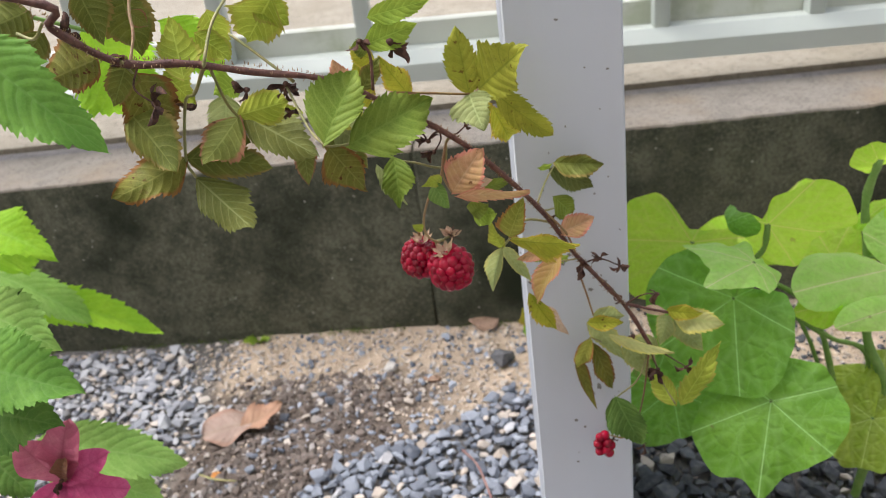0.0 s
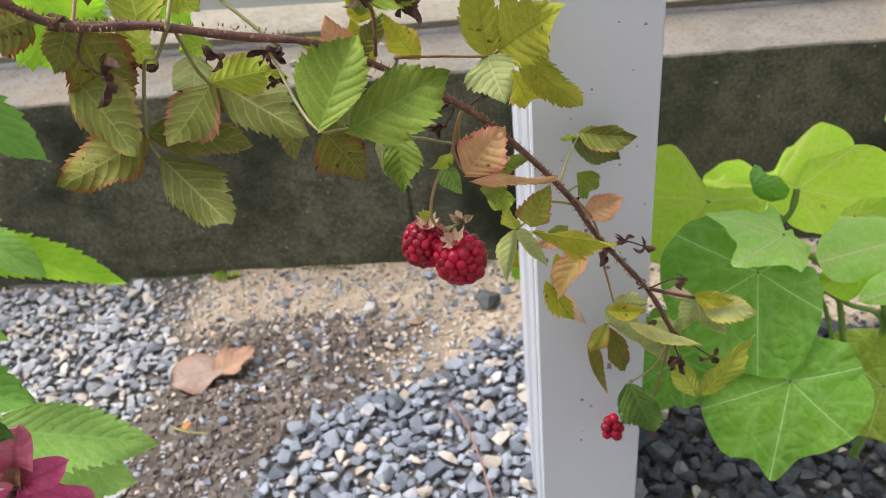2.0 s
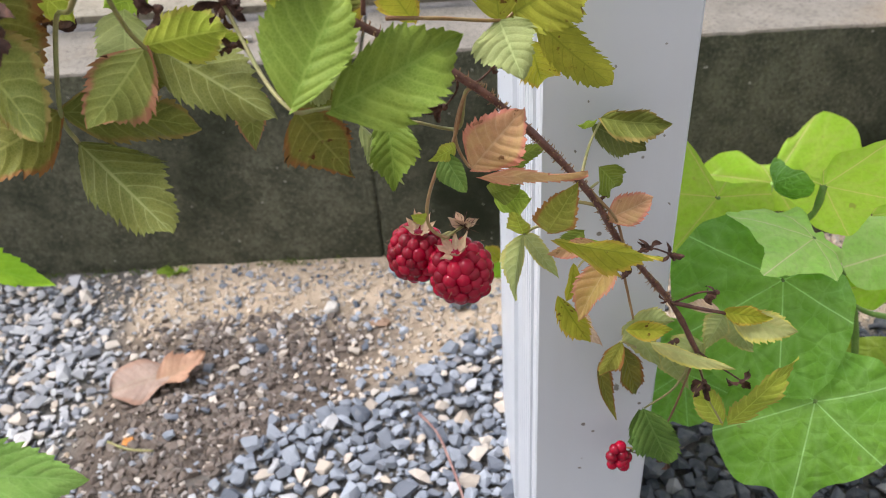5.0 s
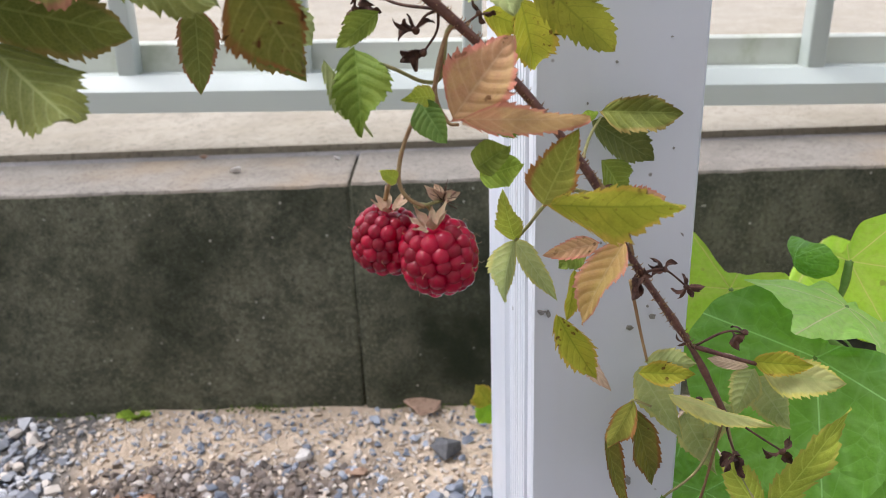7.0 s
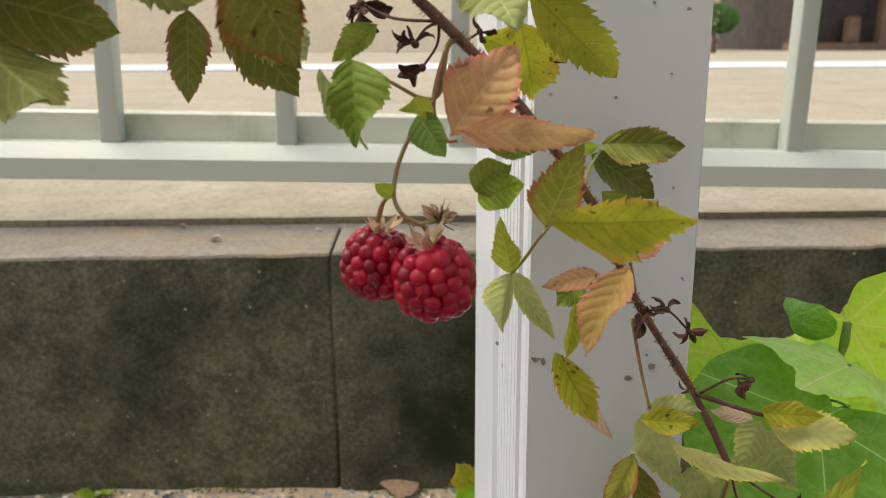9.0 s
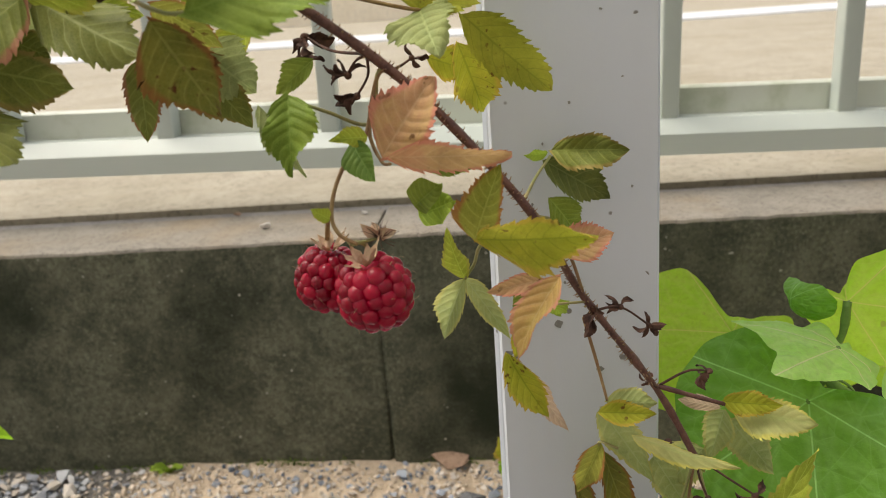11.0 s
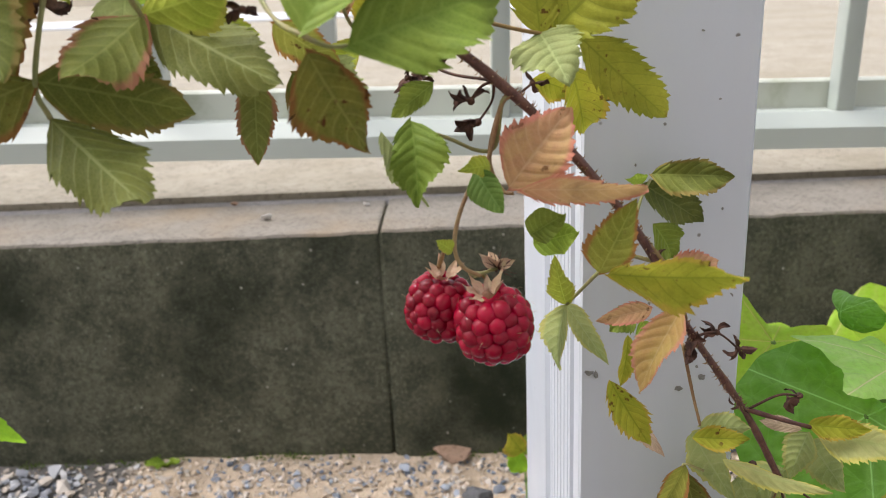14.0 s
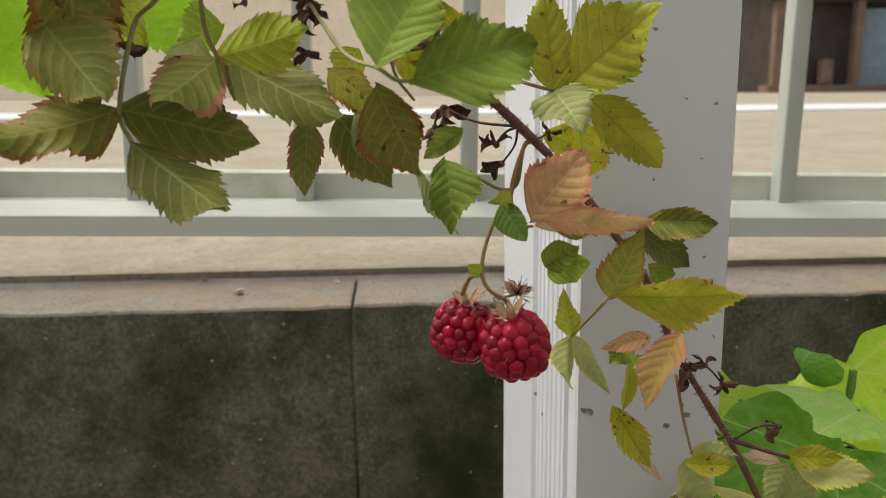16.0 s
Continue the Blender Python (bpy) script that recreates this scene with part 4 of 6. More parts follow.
leaflet(leaf_e, (-0.0574, 0.3050, 0.3489), (-0.0598, 0.3050, 0.3670), (0.2191, -0.9753, 0.0292), 0.0091, M_YELLOW, fold=16, droop=10, curl=0, twist=0, teeth=9)
leaflet(leaf_e, (-0.0403, 0.3050, 0.3516), (-0.0494, 0.3000, 0.3693), (0.0390, -0.9667, -0.2529), 0.0103, M_YELLOW, fold=16, droop=10, curl=0, twist=0, teeth=9)
leaflet(leaf_e, (-0.0621, 0.3200, 0.3469), (-0.0721, 0.3200, 0.3371), (-0.0527, -0.9972, 0.0537), 0.0084, M_YELGREEN, fold=16, droop=10, curl=0, twist=0, teeth=9)
leaf_y = stem("leaf_stalk", cane, [(-0.0465, 0.2970, 0.3559), (-0.0329, 0.3080, 0.3510), (-0.0180, 0.3150, 0.3470), (-0.0135, 0.3180, 0.3482)], 0.0006, 0.0004, M_REDSTALK)
leaflet(leaf_y, (-0.0180, 0.3150, 0.3470), (-0.0207, 0.3180, 0.3734), (0.0732, -0.9900, 0.1202), 0.0149, M_YELLOW_SPOT, fold=10, droop=10, curl=0, twist=0, teeth=9)
leaflet(leaf_y, (-0.0140, 0.3170, 0.3479), (0.0051, 0.2949, 0.3681), (-0.7300, -0.6800, -0.0500), 0.0230, M_YELLOW_SPOT, fold=10, droop=10, curl=0, twist=0, teeth=9)
leaflet(leaf_y, (-0.0076, 0.3175, 0.3451), (0.0140, 0.3180, 0.3250), (0.1741, -0.9009, -0.3975), 0.0135, M_YELLOW_SPOT, fold=20, droop=22, curl=0, twist=0, teeth=9, taper=0.85, bite=0.8)
leaflet(leaf_y, (-0.0180, 0.3150, 0.3470), (-0.0131, 0.3004, 0.3364), (-0.2700, -0.6200, 0.7300), 0.0165, M_PALE, fold=18, droop=25, curl=0, twist=0, teeth=9)
leaflet(leaf_y, (-0.0095, 0.3220, 0.3383), (-0.0038, 0.3360, 0.3184), (0.3197, -0.8158, -0.4819), 0.0135, M_YELLOW, fold=26, droop=15, curl=0, twist=0, teeth=8, bite=0.9)
leaflet(leaf_y, (-0.0150, 0.3220, 0.3448), (-0.0102, 0.3250, 0.3585), (0.0167, -0.9779, 0.2083), 0.0059, M_YELLOW_SPOT, fold=20, droop=10, curl=0, twist=0, teeth=9)
leaf_f = stem("leaf_stalk", cane, [(-0.0245, 0.3020, 0.3343), (-0.0281, 0.3020, 0.3330), (-0.0299, 0.3030, 0.3228), (-0.0340, 0.3050, 0.3213), (-0.0406, 0.3020, 0.3249), (-0.0481, 0.2980, 0.3286)], 0.0006, 0.0004, M_STALK)
leaflet(leaf_f, (-0.0491, 0.2980, 0.3299), (-0.0482, 0.2890, 0.3120), (0.2200, -0.8600, 0.4500), 0.0128, M_GREEN, fold=28, droop=40, curl=0, twist=35, teeth=9)
leaflet(leaf_f, (-0.0559, 0.2960, 0.3281), (-0.0462, 0.2940, 0.3108), (-0.7088, 0.5366, -0.4579), 0.0068, M_PALE, fold=30, droop=-20, curl=0, twist=0, teeth=9)
leaflet(leaf_f, (-0.0439, 0.3060, 0.3373), (-0.0542, 0.3080, 0.3294), (-0.1817, -0.9833, -0.0122), 0.0066, M_GREEN2, fold=20, droop=20, curl=0, twist=0, teeth=9)
leaf_o = stem("leaf_stalk", cane, [(-0.0245, 0.3020, 0.3343), (-0.0282, 0.3020, 0.3325), (-0.0314, 0.3030, 0.3198), (-0.0287, 0.3000, 0.3127), (-0.0263, 0.2980, 0.3122)], 0.0006, 0.0004, M_REDSTALK)
leaflet(leaf_o, (-0.0275, 0.2937, 0.3147), (-0.0142, 0.2908, 0.3327), (-0.3600, -0.9200, 0.1200), 0.0155, M_ORANGE, fold=14, droop=8, curl=0, twist=0, teeth=9, taper=0.85)
leaflet(leaf_o, (-0.0253, 0.2874, 0.3157), (0.0025, 0.2878, 0.3148), (-0.0223, -0.8000, -0.6000), 0.0104, M_ORANGE, fold=6, droop=3, curl=0, twist=0, teeth=8, taper=0.85, bite=0.95)
leaflet(leaf_o, (-0.0252, 0.3000, 0.3121), (-0.0119, 0.3060, 0.3134), (0.3559, -0.8630, 0.3585), 0.0061, M_PALE_PINK, fold=16, droop=10, curl=0, twist=0, teeth=9)
leaflet(leaf_o, (-0.0192, 0.3040, 0.3103), (-0.0054, 0.3150, 0.3084), (0.6209, -0.7236, 0.3014), 0.0064, M_GREEN2, fold=16, droop=10, curl=0, twist=0, teeth=9)
fruit_stalk = stem("fruit_stalk", cane, [(-0.0245, 0.3020, 0.3343), (-0.0282, 0.3020, 0.3325), (-0.0321, 0.3010, 0.3189), (-0.0361, 0.2970, 0.3147), (-0.0394, 0.2930, 0.3078), (-0.0404, 0.2910, 0.3014), (-0.0386, 0.2900, 0.2974), (-0.0347, 0.2900, 0.2950)], 0.0005, 0.0005, M_REDSTALK)
leaflet(fruit_stalk, (-0.0349, 0.2970, 0.3181), (-0.0291, 0.2900, 0.3097), (-0.3880, -0.8219, 0.4170), 0.0077, M_GREEN3, fold=26, droop=20, curl=0, twist=0, teeth=9, taper=0.8, bite=0.25)
leaflet(fruit_stalk, (-0.0315, 0.2990, 0.3188), (-0.0389, 0.2900, 0.3199), (0.7537, -0.5857, 0.2984), 0.0049, M_YELGREEN, fold=20, droop=30, curl=0, twist=0, teeth=9)
leaflet(fruit_stalk, (-0.0407, 0.2910, 0.3011), (-0.0445, 0.2880, 0.3045), (0.6109, -0.7916, -0.0128), 0.0038, M_YELGREEN, fold=20, droop=15, curl=0, twist=0, teeth=5)
leaf_p = stem("leaf_stalk", cane, [(0.0127, 0.3110, 0.2888), (0.0002, 0.3090, 0.2925), (-0.0059, 0.3020, 0.2900), (-0.0083, 0.3120, 0.2819), (-0.0112, 0.3170, 0.2762)], 0.0006, 0.0004, M_STALK)
leaflet(leaf_p, (-0.0071, 0.2917, 0.2941), (-0.0000, 0.2871, 0.3130), (-0.3505, -0.9313, -0.0991), 0.0108, M_OLIVE_RED, fold=28, droop=15, curl=0, twist=0, teeth=9)
leaflet(leaf_p, (-0.0064, 0.2844, 0.2963), (0.0191, 0.2689, 0.3002), (-0.4101, -0.7897, -0.4562), 0.0150, M_YELLOW, fold=14, droop=8, curl=0, twist=0, teeth=9, taper=0.82, bite=0.85)
leaflet(leaf_p, (-0.0112, 0.3170, 0.2762), (-0.0151, 0.3120, 0.2918), (-0.2479, -0.9024, -0.3526), 0.0071, M_YELGREEN, fold=24, droop=20, curl=0, twist=0, teeth=9)
leaflet(leaf_p, (-0.0112, 0.3170, 0.2762), (-0.0161, 0.2930, 0.2687), (-0.6225, 0.3456, -0.7022), 0.0077, M_PALE_GREEN, fold=30, droop=35, curl=0, twist=0, teeth=9)
leaflet(leaf_p, (-0.0112, 0.3170, 0.2762), (0.0003, 0.3160, 0.2582), (-0.1049, 0.9870, -0.1215), 0.0064, M_PALE_GREEN, fold=26, droop=25, curl=0, twist=0, teeth=9)
leaflet(leaf_p, (-0.0220, 0.3038, 0.3002), (-0.0146, 0.2966, 0.3071), (0.3661, -0.8002, 0.4750), 0.0085, M_GREEN2, fold=22, droop=20, curl=0, twist=0, teeth=9, taper=0.8, bite=0.18)
leaflet(leaf_p, (-0.0211, 0.3040, 0.2978), (-0.0117, 0.2956, 0.3030), (0.2995, -0.8772, 0.3753), 0.0088, M_YELGREEN2, fold=20, droop=-20, curl=0, twist=0, teeth=9, taper=0.8, bite=0.2)
leaf_q = stem("leaf_stalk", cane, [(0.0072, 0.3090, 0.2964), (0.0160, 0.3110, 0.2845), (0.0202, 0.3140, 0.2719)], 0.0006, 0.0004, M_REDSTALK)
leaflet(leaf_q, (0.0138, 0.3120, 0.2833), (0.0293, 0.3180, 0.2867), (0.2039, -0.8277, 0.5229), 0.0105, M_ORANGE, fold=20, droop=20, curl=0, twist=0, teeth=9)
leaflet(leaf_q, (0.0127, 0.2932, 0.2834), (0.0015, 0.2859, 0.2656), (-0.4615, -0.6803, 0.5693), 0.0105, M_ORANGE_YEL, fold=30, droop=25, curl=0, twist=20, teeth=9)
leaflet(leaf_q, (0.0094, 0.3080, 0.2778), (-0.0053, 0.3060, 0.2758), (0.0576, -0.8845, 0.4630), 0.0060, M_ORANGE, fold=24, droop=15, curl=0, twist=0, teeth=9)
leaf_r = stem("leaf_stalk", cane, [(0.0208, 0.3160, 0.2683), (0.0089, 0.3120, 0.2691), (0.0044, 0.3080, 0.2678)], 0.0004, 0.0003, M_STALK)
leaflet(leaf_r, (0.0033, 0.3070, 0.2710), (0.0010, 0.3050, 0.2573), (0.2130, -0.9713, 0.1059), 0.0048, M_YELLOW, fold=30, droop=30, curl=0, twist=0, teeth=9)
leaflet(leaf_r, (-0.0010, 0.3070, 0.2581), (0.0094, 0.3040, 0.2402), (-0.2500, -0.9200, 0.0500), 0.0092, M_YELLOW, fold=34, droop=22, curl=0, twist=-20, teeth=7, bite=0.95)
leaflet(leaf_r, (0.0053, 0.3060, 0.2511), (0.0148, 0.3100, 0.2328), (-0.4187, 0.9079, -0.0189), 0.0063, M_PALE_PINK, fold=22, droop=30, curl=0, twist=0, teeth=9)
leaf_s = stem("leaf_stalk", cane, [(0.0050, 0.3120, 0.2974), (0.0095, 0.3250, 0.3017), (0.0140, 0.3330, 0.3056)], 0.0005, 0.0004, M_STALK)
leaflet(leaf_s, (0.0144, 0.3330, 0.3072), (0.0350, 0.3268, 0.3071), (-0.1500, -0.9700, 0.2200), 0.0105, M_OLIVE, fold=24, droop=48, curl=0, twist=0, teeth=9, taper=0.9)
leaflet(leaf_s, (0.0121, 0.3340, 0.3043), (0.0310, 0.3400, 0.2909), (0.2851, -0.9581, -0.0275), 0.0125, M_DARKOLIVE, fold=22, droop=10, curl=0, twist=0, teeth=9)
leaflet(leaf_s, (0.0132, 0.3330, 0.3065), (0.0063, 0.3300, 0.3068), (0.3515, -0.8523, -0.3872), 0.0038, M_YELGREEN2, fold=20, droop=20, curl=0, twist=0, teeth=9)
leaf_t = stem("leaf_stalk", cane, [(0.0073, 0.3120, 0.2942), (0.0124, 0.3220, 0.2906)], 0.0005, 0.0004, M_STALK)
leaflet(leaf_t, (0.0125, 0.3220, 0.2962), (0.0200, 0.3310, 0.2835), (0.3500, -0.9000, 0.1000), 0.0105, M_GREEN2, fold=25, droop=28, curl=0, twist=0, teeth=9, bite=0.4)
leaflet(leaf_t, (0.0088, 0.3220, 0.2724), (0.0015, 0.3220, 0.2655), (-0.2749, -0.9164, 0.2908), 0.0081, M_GREEN2, fold=15, droop=20, curl=0, twist=0, teeth=9)
leaflet(leaf_t, (0.0110, 0.3250, 0.2672), (0.0154, 0.3300, 0.2595), (0.0402, -0.8509, -0.5238), 0.0082, M_YELGREEN2, fold=15, droop=20, curl=0, twist=0, teeth=9)
leaf_u = stem("leaf_stalk", cane, [(0.0205, 0.3170, 0.2633), (0.0243, 0.3190, 0.2481), (0.0266, 0.3170, 0.2379)], 0.0005, 0.0004, M_REDSTALK)
leaflet(leaf_u, (0.0265, 0.3170, 0.2375), (0.0403, 0.3150, 0.2376), (0.1353, 0.9179, -0.3731), 0.0087, M_PALE_GREEN, fold=14, droop=20, curl=0, twist=0, teeth=9)
leaflet(leaf_u, (0.0238, 0.3140, 0.2360), (0.0398, 0.3140, 0.2347), (0.0417, -0.8447, 0.5336), 0.0071, M_YELLOW, fold=18, droop=25, curl=0, twist=0, teeth=9)
leaflet(leaf_u, (0.0248, 0.3180, 0.2350), (0.0413, 0.3250, 0.2056), (-0.1816, 0.9747, 0.1303), 0.0112, M_PALE_GREEN, fold=28, droop=20, curl=0, twist=0, teeth=9)
leaflet(leaf_u, (0.0333, 0.3160, 0.2273), (0.0611, 0.3070, 0.2212), (-0.0347, 0.4900, -0.8711), 0.0060, M_PALE_YEL, fold=30, droop=15, curl=0, twist=0, teeth=9)
leaflet(leaf_u, (0.0411, 0.3250, 0.2148), (0.0551, 0.3300, 0.1887), (-0.1204, 0.9849, 0.1244), 0.0105, M_PALE_GREEN, fold=26, droop=15, curl=0, twist=0, teeth=9)
leaf_v = stem("leaf_stalk", cane, [(0.0302, 0.3220, 0.2197), (0.0255, 0.3250, 0.2204), (0.0249, 0.3260, 0.2183)], 0.0004, 0.0003, M_STALK)
leaflet(leaf_v, (0.0258, 0.3260, 0.2193), (0.0184, 0.3260, 0.2032), (-0.1285, -0.9899, 0.0592), 0.0088, M_OLIVE_RED, fold=30, droop=20, curl=0, twist=0, teeth=9)
leaflet(leaf_v, (0.0181, 0.3260, 0.2099), (0.0271, 0.3280, 0.1753), (0.3076, -0.9512, 0.0249), 0.0061, M_OLIVE_BROWN, fold=24, droop=-45, curl=0, twist=0, teeth=9)
leaflet(leaf_v, (0.0261, 0.3280, 0.2157), (0.0361, 0.3360, 0.1808), (0.3170, -0.9402, -0.1248), 0.0098, M_OLIVE_BROWN, fold=30, droop=20, curl=0, twist=0, teeth=9)
leaf_w = stem("leaf_stalk", cane, [(0.0636, 0.3250, 0.2301), (0.0659, 0.3250, 0.2283)], 0.0004, 0.0003, M_REDSTALK)
leaflet(leaf_w, (0.0607, 0.3250, 0.2323), (0.0756, 0.3180, 0.2339), (-0.4343, -0.8619, 0.2616), 0.0079, M_YELLOW, fold=14, droop=25, curl=0, twist=0, teeth=9)
leaflet(leaf_w, (0.0646, 0.3260, 0.2282), (0.0847, 0.3160, 0.2286), (-0.3800, -0.7400, 0.5600), 0.0130, M_PALE_YEL, fold=16, droop=14, curl=0, twist=0, teeth=9)
leaflet(leaf_w, (0.0619, 0.3270, 0.2283), (0.0586, 0.3300, 0.2099), (0.5318, 0.8458, 0.0423), 0.0098, M_PALE_GREEN, fold=14, droop=10, curl=0, twist=0, teeth=9)
leaflet(leaf_w, (0.0654, 0.3320, 0.2218), (0.0806, 0.3380, 0.2001), (-0.1524, 0.9748, 0.1627), 0.0150, M_PALE_GREEN, fold=14, droop=10, curl=0, twist=0, teeth=9)
leaflet(leaf_w, (0.0621, 0.3320, 0.2266), (0.0498, 0.3340, 0.2288), (0.0573, 0.8743, -0.4820), 0.0050, M_PALE_PINK, fold=14, droop=10, curl=0, twist=0, teeth=9)
leaf_x = stem("leaf_stalk", cane, [(0.0525, 0.3220, 0.2162), (0.0569, 0.3180, 0.1992), (0.0624, 0.3120, 0.1885)], 0.0006, 0.0004, M_STALK)
leaflet(leaf_x, (0.0650, 0.3120, 0.1883), (0.0802, 0.3040, 0.2285), (-0.2200, -0.9600, -0.1200), 0.0115, M_YELGREEN, fold=16, droop=10, curl=0, twist=0, teeth=8, bite=0.9)
leaflet(leaf_x, (0.0624, 0.3120, 0.1875), (0.0524, 0.3220, 0.2016), (-0.0865, -0.8413, 0.5336), 0.0104, M_YELGREEN, fold=18, droop=25, curl=0, twist=0, teeth=9)
leaflet(leaf_x, (0.0558, 0.3260, 0.2164), (0.0456, 0.3300, 0.2014), (0.5324, 0.8353, -0.1371), 0.0130, M_PALE_GREEN, fold=18, droop=25, curl=0, twist=0, teeth=9)
leaf_z = stem("leaf_stalk", cane, [(0.0525, 0.3220, 0.2162), (0.0476, 0.3260, 0.1941), (0.0371, 0.3260, 0.1836)], 0.0005, 0.0004, M_STALK)
leaflet(leaf_z, (0.0363, 0.3240, 0.1852), (0.0473, 0.3180, 0.1603), (-0.0750, -0.9765, 0.2021), 0.0178, M_GREEN3, fold=24, droop=30, curl=0, twist=0, teeth=9)
leaflet(leaf_z, (0.0351, 0.3260, 0.1831), (0.0345, 0.3260, 0.1617), (0.2183, -0.9759, -0.0060), 0.0133, M_GREEN3, fold=30, droop=20, curl=0, twist=0, teeth=9)
low_fruit_stalk = stem("fruit_stalk", cane, [(0.0525, 0.3220, 0.2162), (0.0493, 0.3300, 0.1735), (0.0420, 0.3300, 0.1551), (0.0328, 0.3290, 0.1574)], 0.0005, 0.0004, M_REDSTALK)
leaf_g = stem("leaf_stalk", cane, [(-0.1255, 0.2620, 0.3847), (-0.1251, 0.2700, 0.3931), (-0.1277, 0.2800, 0.4026), (-0.1250, 0.3000, 0.4300)], 0.0006, 0.0005, M_REDSTALK)
leaflet(leaf_g, (-0.1317, 0.2850, 0.3982), (-0.1280, 0.2900, 0.3918), (0.6560, -0.7318, -0.1849), 0.0063, M_PINK_EDGE, fold=14, droop=10, curl=0, twist=0, teeth=9)
leaflet(leaf_g, (-0.1395, 0.2700, 0.4095), (-0.1385, 0.2750, 0.3896), (-0.4926, 0.8496, 0.1885), 0.0134, M_OLIVE, fold=14, droop=15, curl=0, twist=0, teeth=9)
leaflet(leaf_g, (-0.1296, 0.2800, 0.4047), (-0.1384, 0.3000, 0.3791), (-0.3341, 0.6839, 0.6486), 0.0202, M_OLIVE, fold=14, droop=15, curl=0, twist=0, teeth=9)
leaf_h = stem("leaf_stalk", cane, [(-0.1030, 0.2680, 0.3812), (-0.1010, 0.2800, 0.3920), (-0.0980, 0.3000, 0.3994)], 0.0006, 0.0005, M_STALK)
leaflet(leaf_h, (-0.1157, 0.3000, 0.3851), (-0.1042, 0.3000, 0.3743), (-0.2563, 0.9278, -0.2710), 0.0110, M_YELGREEN, fold=14, droop=10, curl=0, twist=0, teeth=9)
leaflet(leaf_h, (-0.1093, 0.3000, 0.3926), (-0.1091, 0.3100, 0.3711), (-0.4031, 0.8315, 0.3821), 0.0119, M_YELGREEN, fold=14, droop=10, curl=0, twist=0, teeth=9)
leaf_i = stem("leaf_stalk", cane, [(-0.0771, 0.2800, 0.3685), (-0.0936, 0.2900, 0.3799), (-0.1013, 0.2950, 0.3846)], 0.0006, 0.0005, M_STALK)
leaflet(leaf_i, (-0.0882, 0.2900, 0.3981), (-0.0772, 0.2900, 0.3861), (0.2283, -0.9508, 0.2093), 0.0122, M_YELGREEN, fold=14, droop=10, curl=0, twist=0, teeth=9)
leaflet(leaf_i, (-0.0801, 0.2850, 0.3972), (-0.0954, 0.2950, 0.3809), (-0.1875, -0.9056, -0.3803), 0.0196, M_YELGREEN, fold=14, droop=10, curl=0, twist=0, teeth=9)
leaflet(leaf_i, (-0.1183, 0.2850, 0.3725), (-0.1235, 0.3000, 0.3922), (-0.3167, 0.7120, -0.6266), 0.0151, M_YELGREEN, fold=14, droop=10, curl=0, twist=0, teeth=9)
leaflet(leaf_i, (-0.1272, 0.2900, 0.3742), (-0.1229, 0.3000, 0.3587), (-0.6229, 0.7252, 0.2935), 0.0114, M_YELGREEN, fold=14, droop=10, curl=0, twist=0, teeth=9)
leaf_j = stem("leaf_stalk", cane, [(-0.0512, 0.2890, 0.3599), (-0.0504, 0.2900, 0.3720), (-0.0526, 0.2900, 0.3774)], 0.0006, 0.0005, M_CANE)
leaflet(leaf_j, (-0.0521, 0.2920, 0.3758), (-0.0322, 0.2920, 0.3812), (-0.0443, -0.9857, 0.1623), 0.0113, M_YELGREEN2, fold=12, droop=10, curl=0, twist=0, teeth=9)
leaflet(leaf_j, (-0.0494, 0.2920, 0.3855), (-0.0268, 0.2920, 0.3888), (-0.0236, -0.9865, 0.1620), 0.0091, M_YELGREEN2, fold=12, droop=10, curl=0, twist=0, teeth=9)
leaflet(leaf_j, (-0.0506, 0.2940, 0.3741), (-0.0577, 0.2940, 0.3749), (0.0265, -0.9707, 0.2387), 0.0065, M_GREEN2, fold=12, droop=10, curl=0, twist=0, teeth=9)
leaflet(leaf_j, (-0.0575, 0.3000, 0.3572), (-0.0486, 0.3000, 0.3692), (-0.0111, -0.9999, 0.0082), 0.0075, M_OLIVE, fold=12, droop=10, curl=0, twist=0, teeth=9)
leaf_k = stem("leaf_stalk", cane, [(-0.1434, 0.2500, 0.4029), (-0.1508, 0.2550, 0.3977), (-0.1587, 0.2600, 0.3992)], 0.0006, 0.0005, M_STALK)
leaflet(leaf_k, (-0.1491, 0.2580, 0.3986), (-0.1664, 0.2620, 0.3873), (0.0484, 0.9624, 0.2674), 0.0105, M_OLIVE, fold=14, droop=10, curl=0, twist=0, teeth=9)
leaflet(leaf_k, (-0.1363, 0.2620, 0.3878), (-0.1663, 0.2750, 0.3786), (0.3829, 0.9223, 0.0528), 0.0187, M_OLIVE_BROWN, fold=14, droop=15, curl=0, twist=0, teeth=9)
leaflet(leaf_k, (-0.1523, 0.2600, 0.4057), (-0.1785, 0.2700, 0.3991), (0.3335, 0.9376, 0.0980), 0.0144, M_OLIVE, fold=14, droop=15, curl=0, twist=0, teeth=9)
leaflet(leaf_k, (-0.1405, 0.2800, 0.3653), (-0.1205, 0.2620, 0.3459), (0.2187, 0.8179, -0.5321), 0.0199, M_OLIVE, fold=14, droop=15, curl=0, twist=0, teeth=9)
leaflet(leaf_d, (-0.0765, 0.3060, 0.3409), (-0.0626, 0.3120, 0.3214), (-0.1516, 0.9699, 0.1906), 0.0153, M_OLIVE, fold=12, droop=15, curl=0, twist=0, teeth=9)
leaflet(leaf_d, (-0.0777, 0.2960, 0.3525), (-0.0636, 0.3000, 0.3416), (-0.1485, 0.9748, 0.1665), 0.0100, M_OLIVE_RED, fold=14, droop=15, curl=0, twist=0, teeth=9)
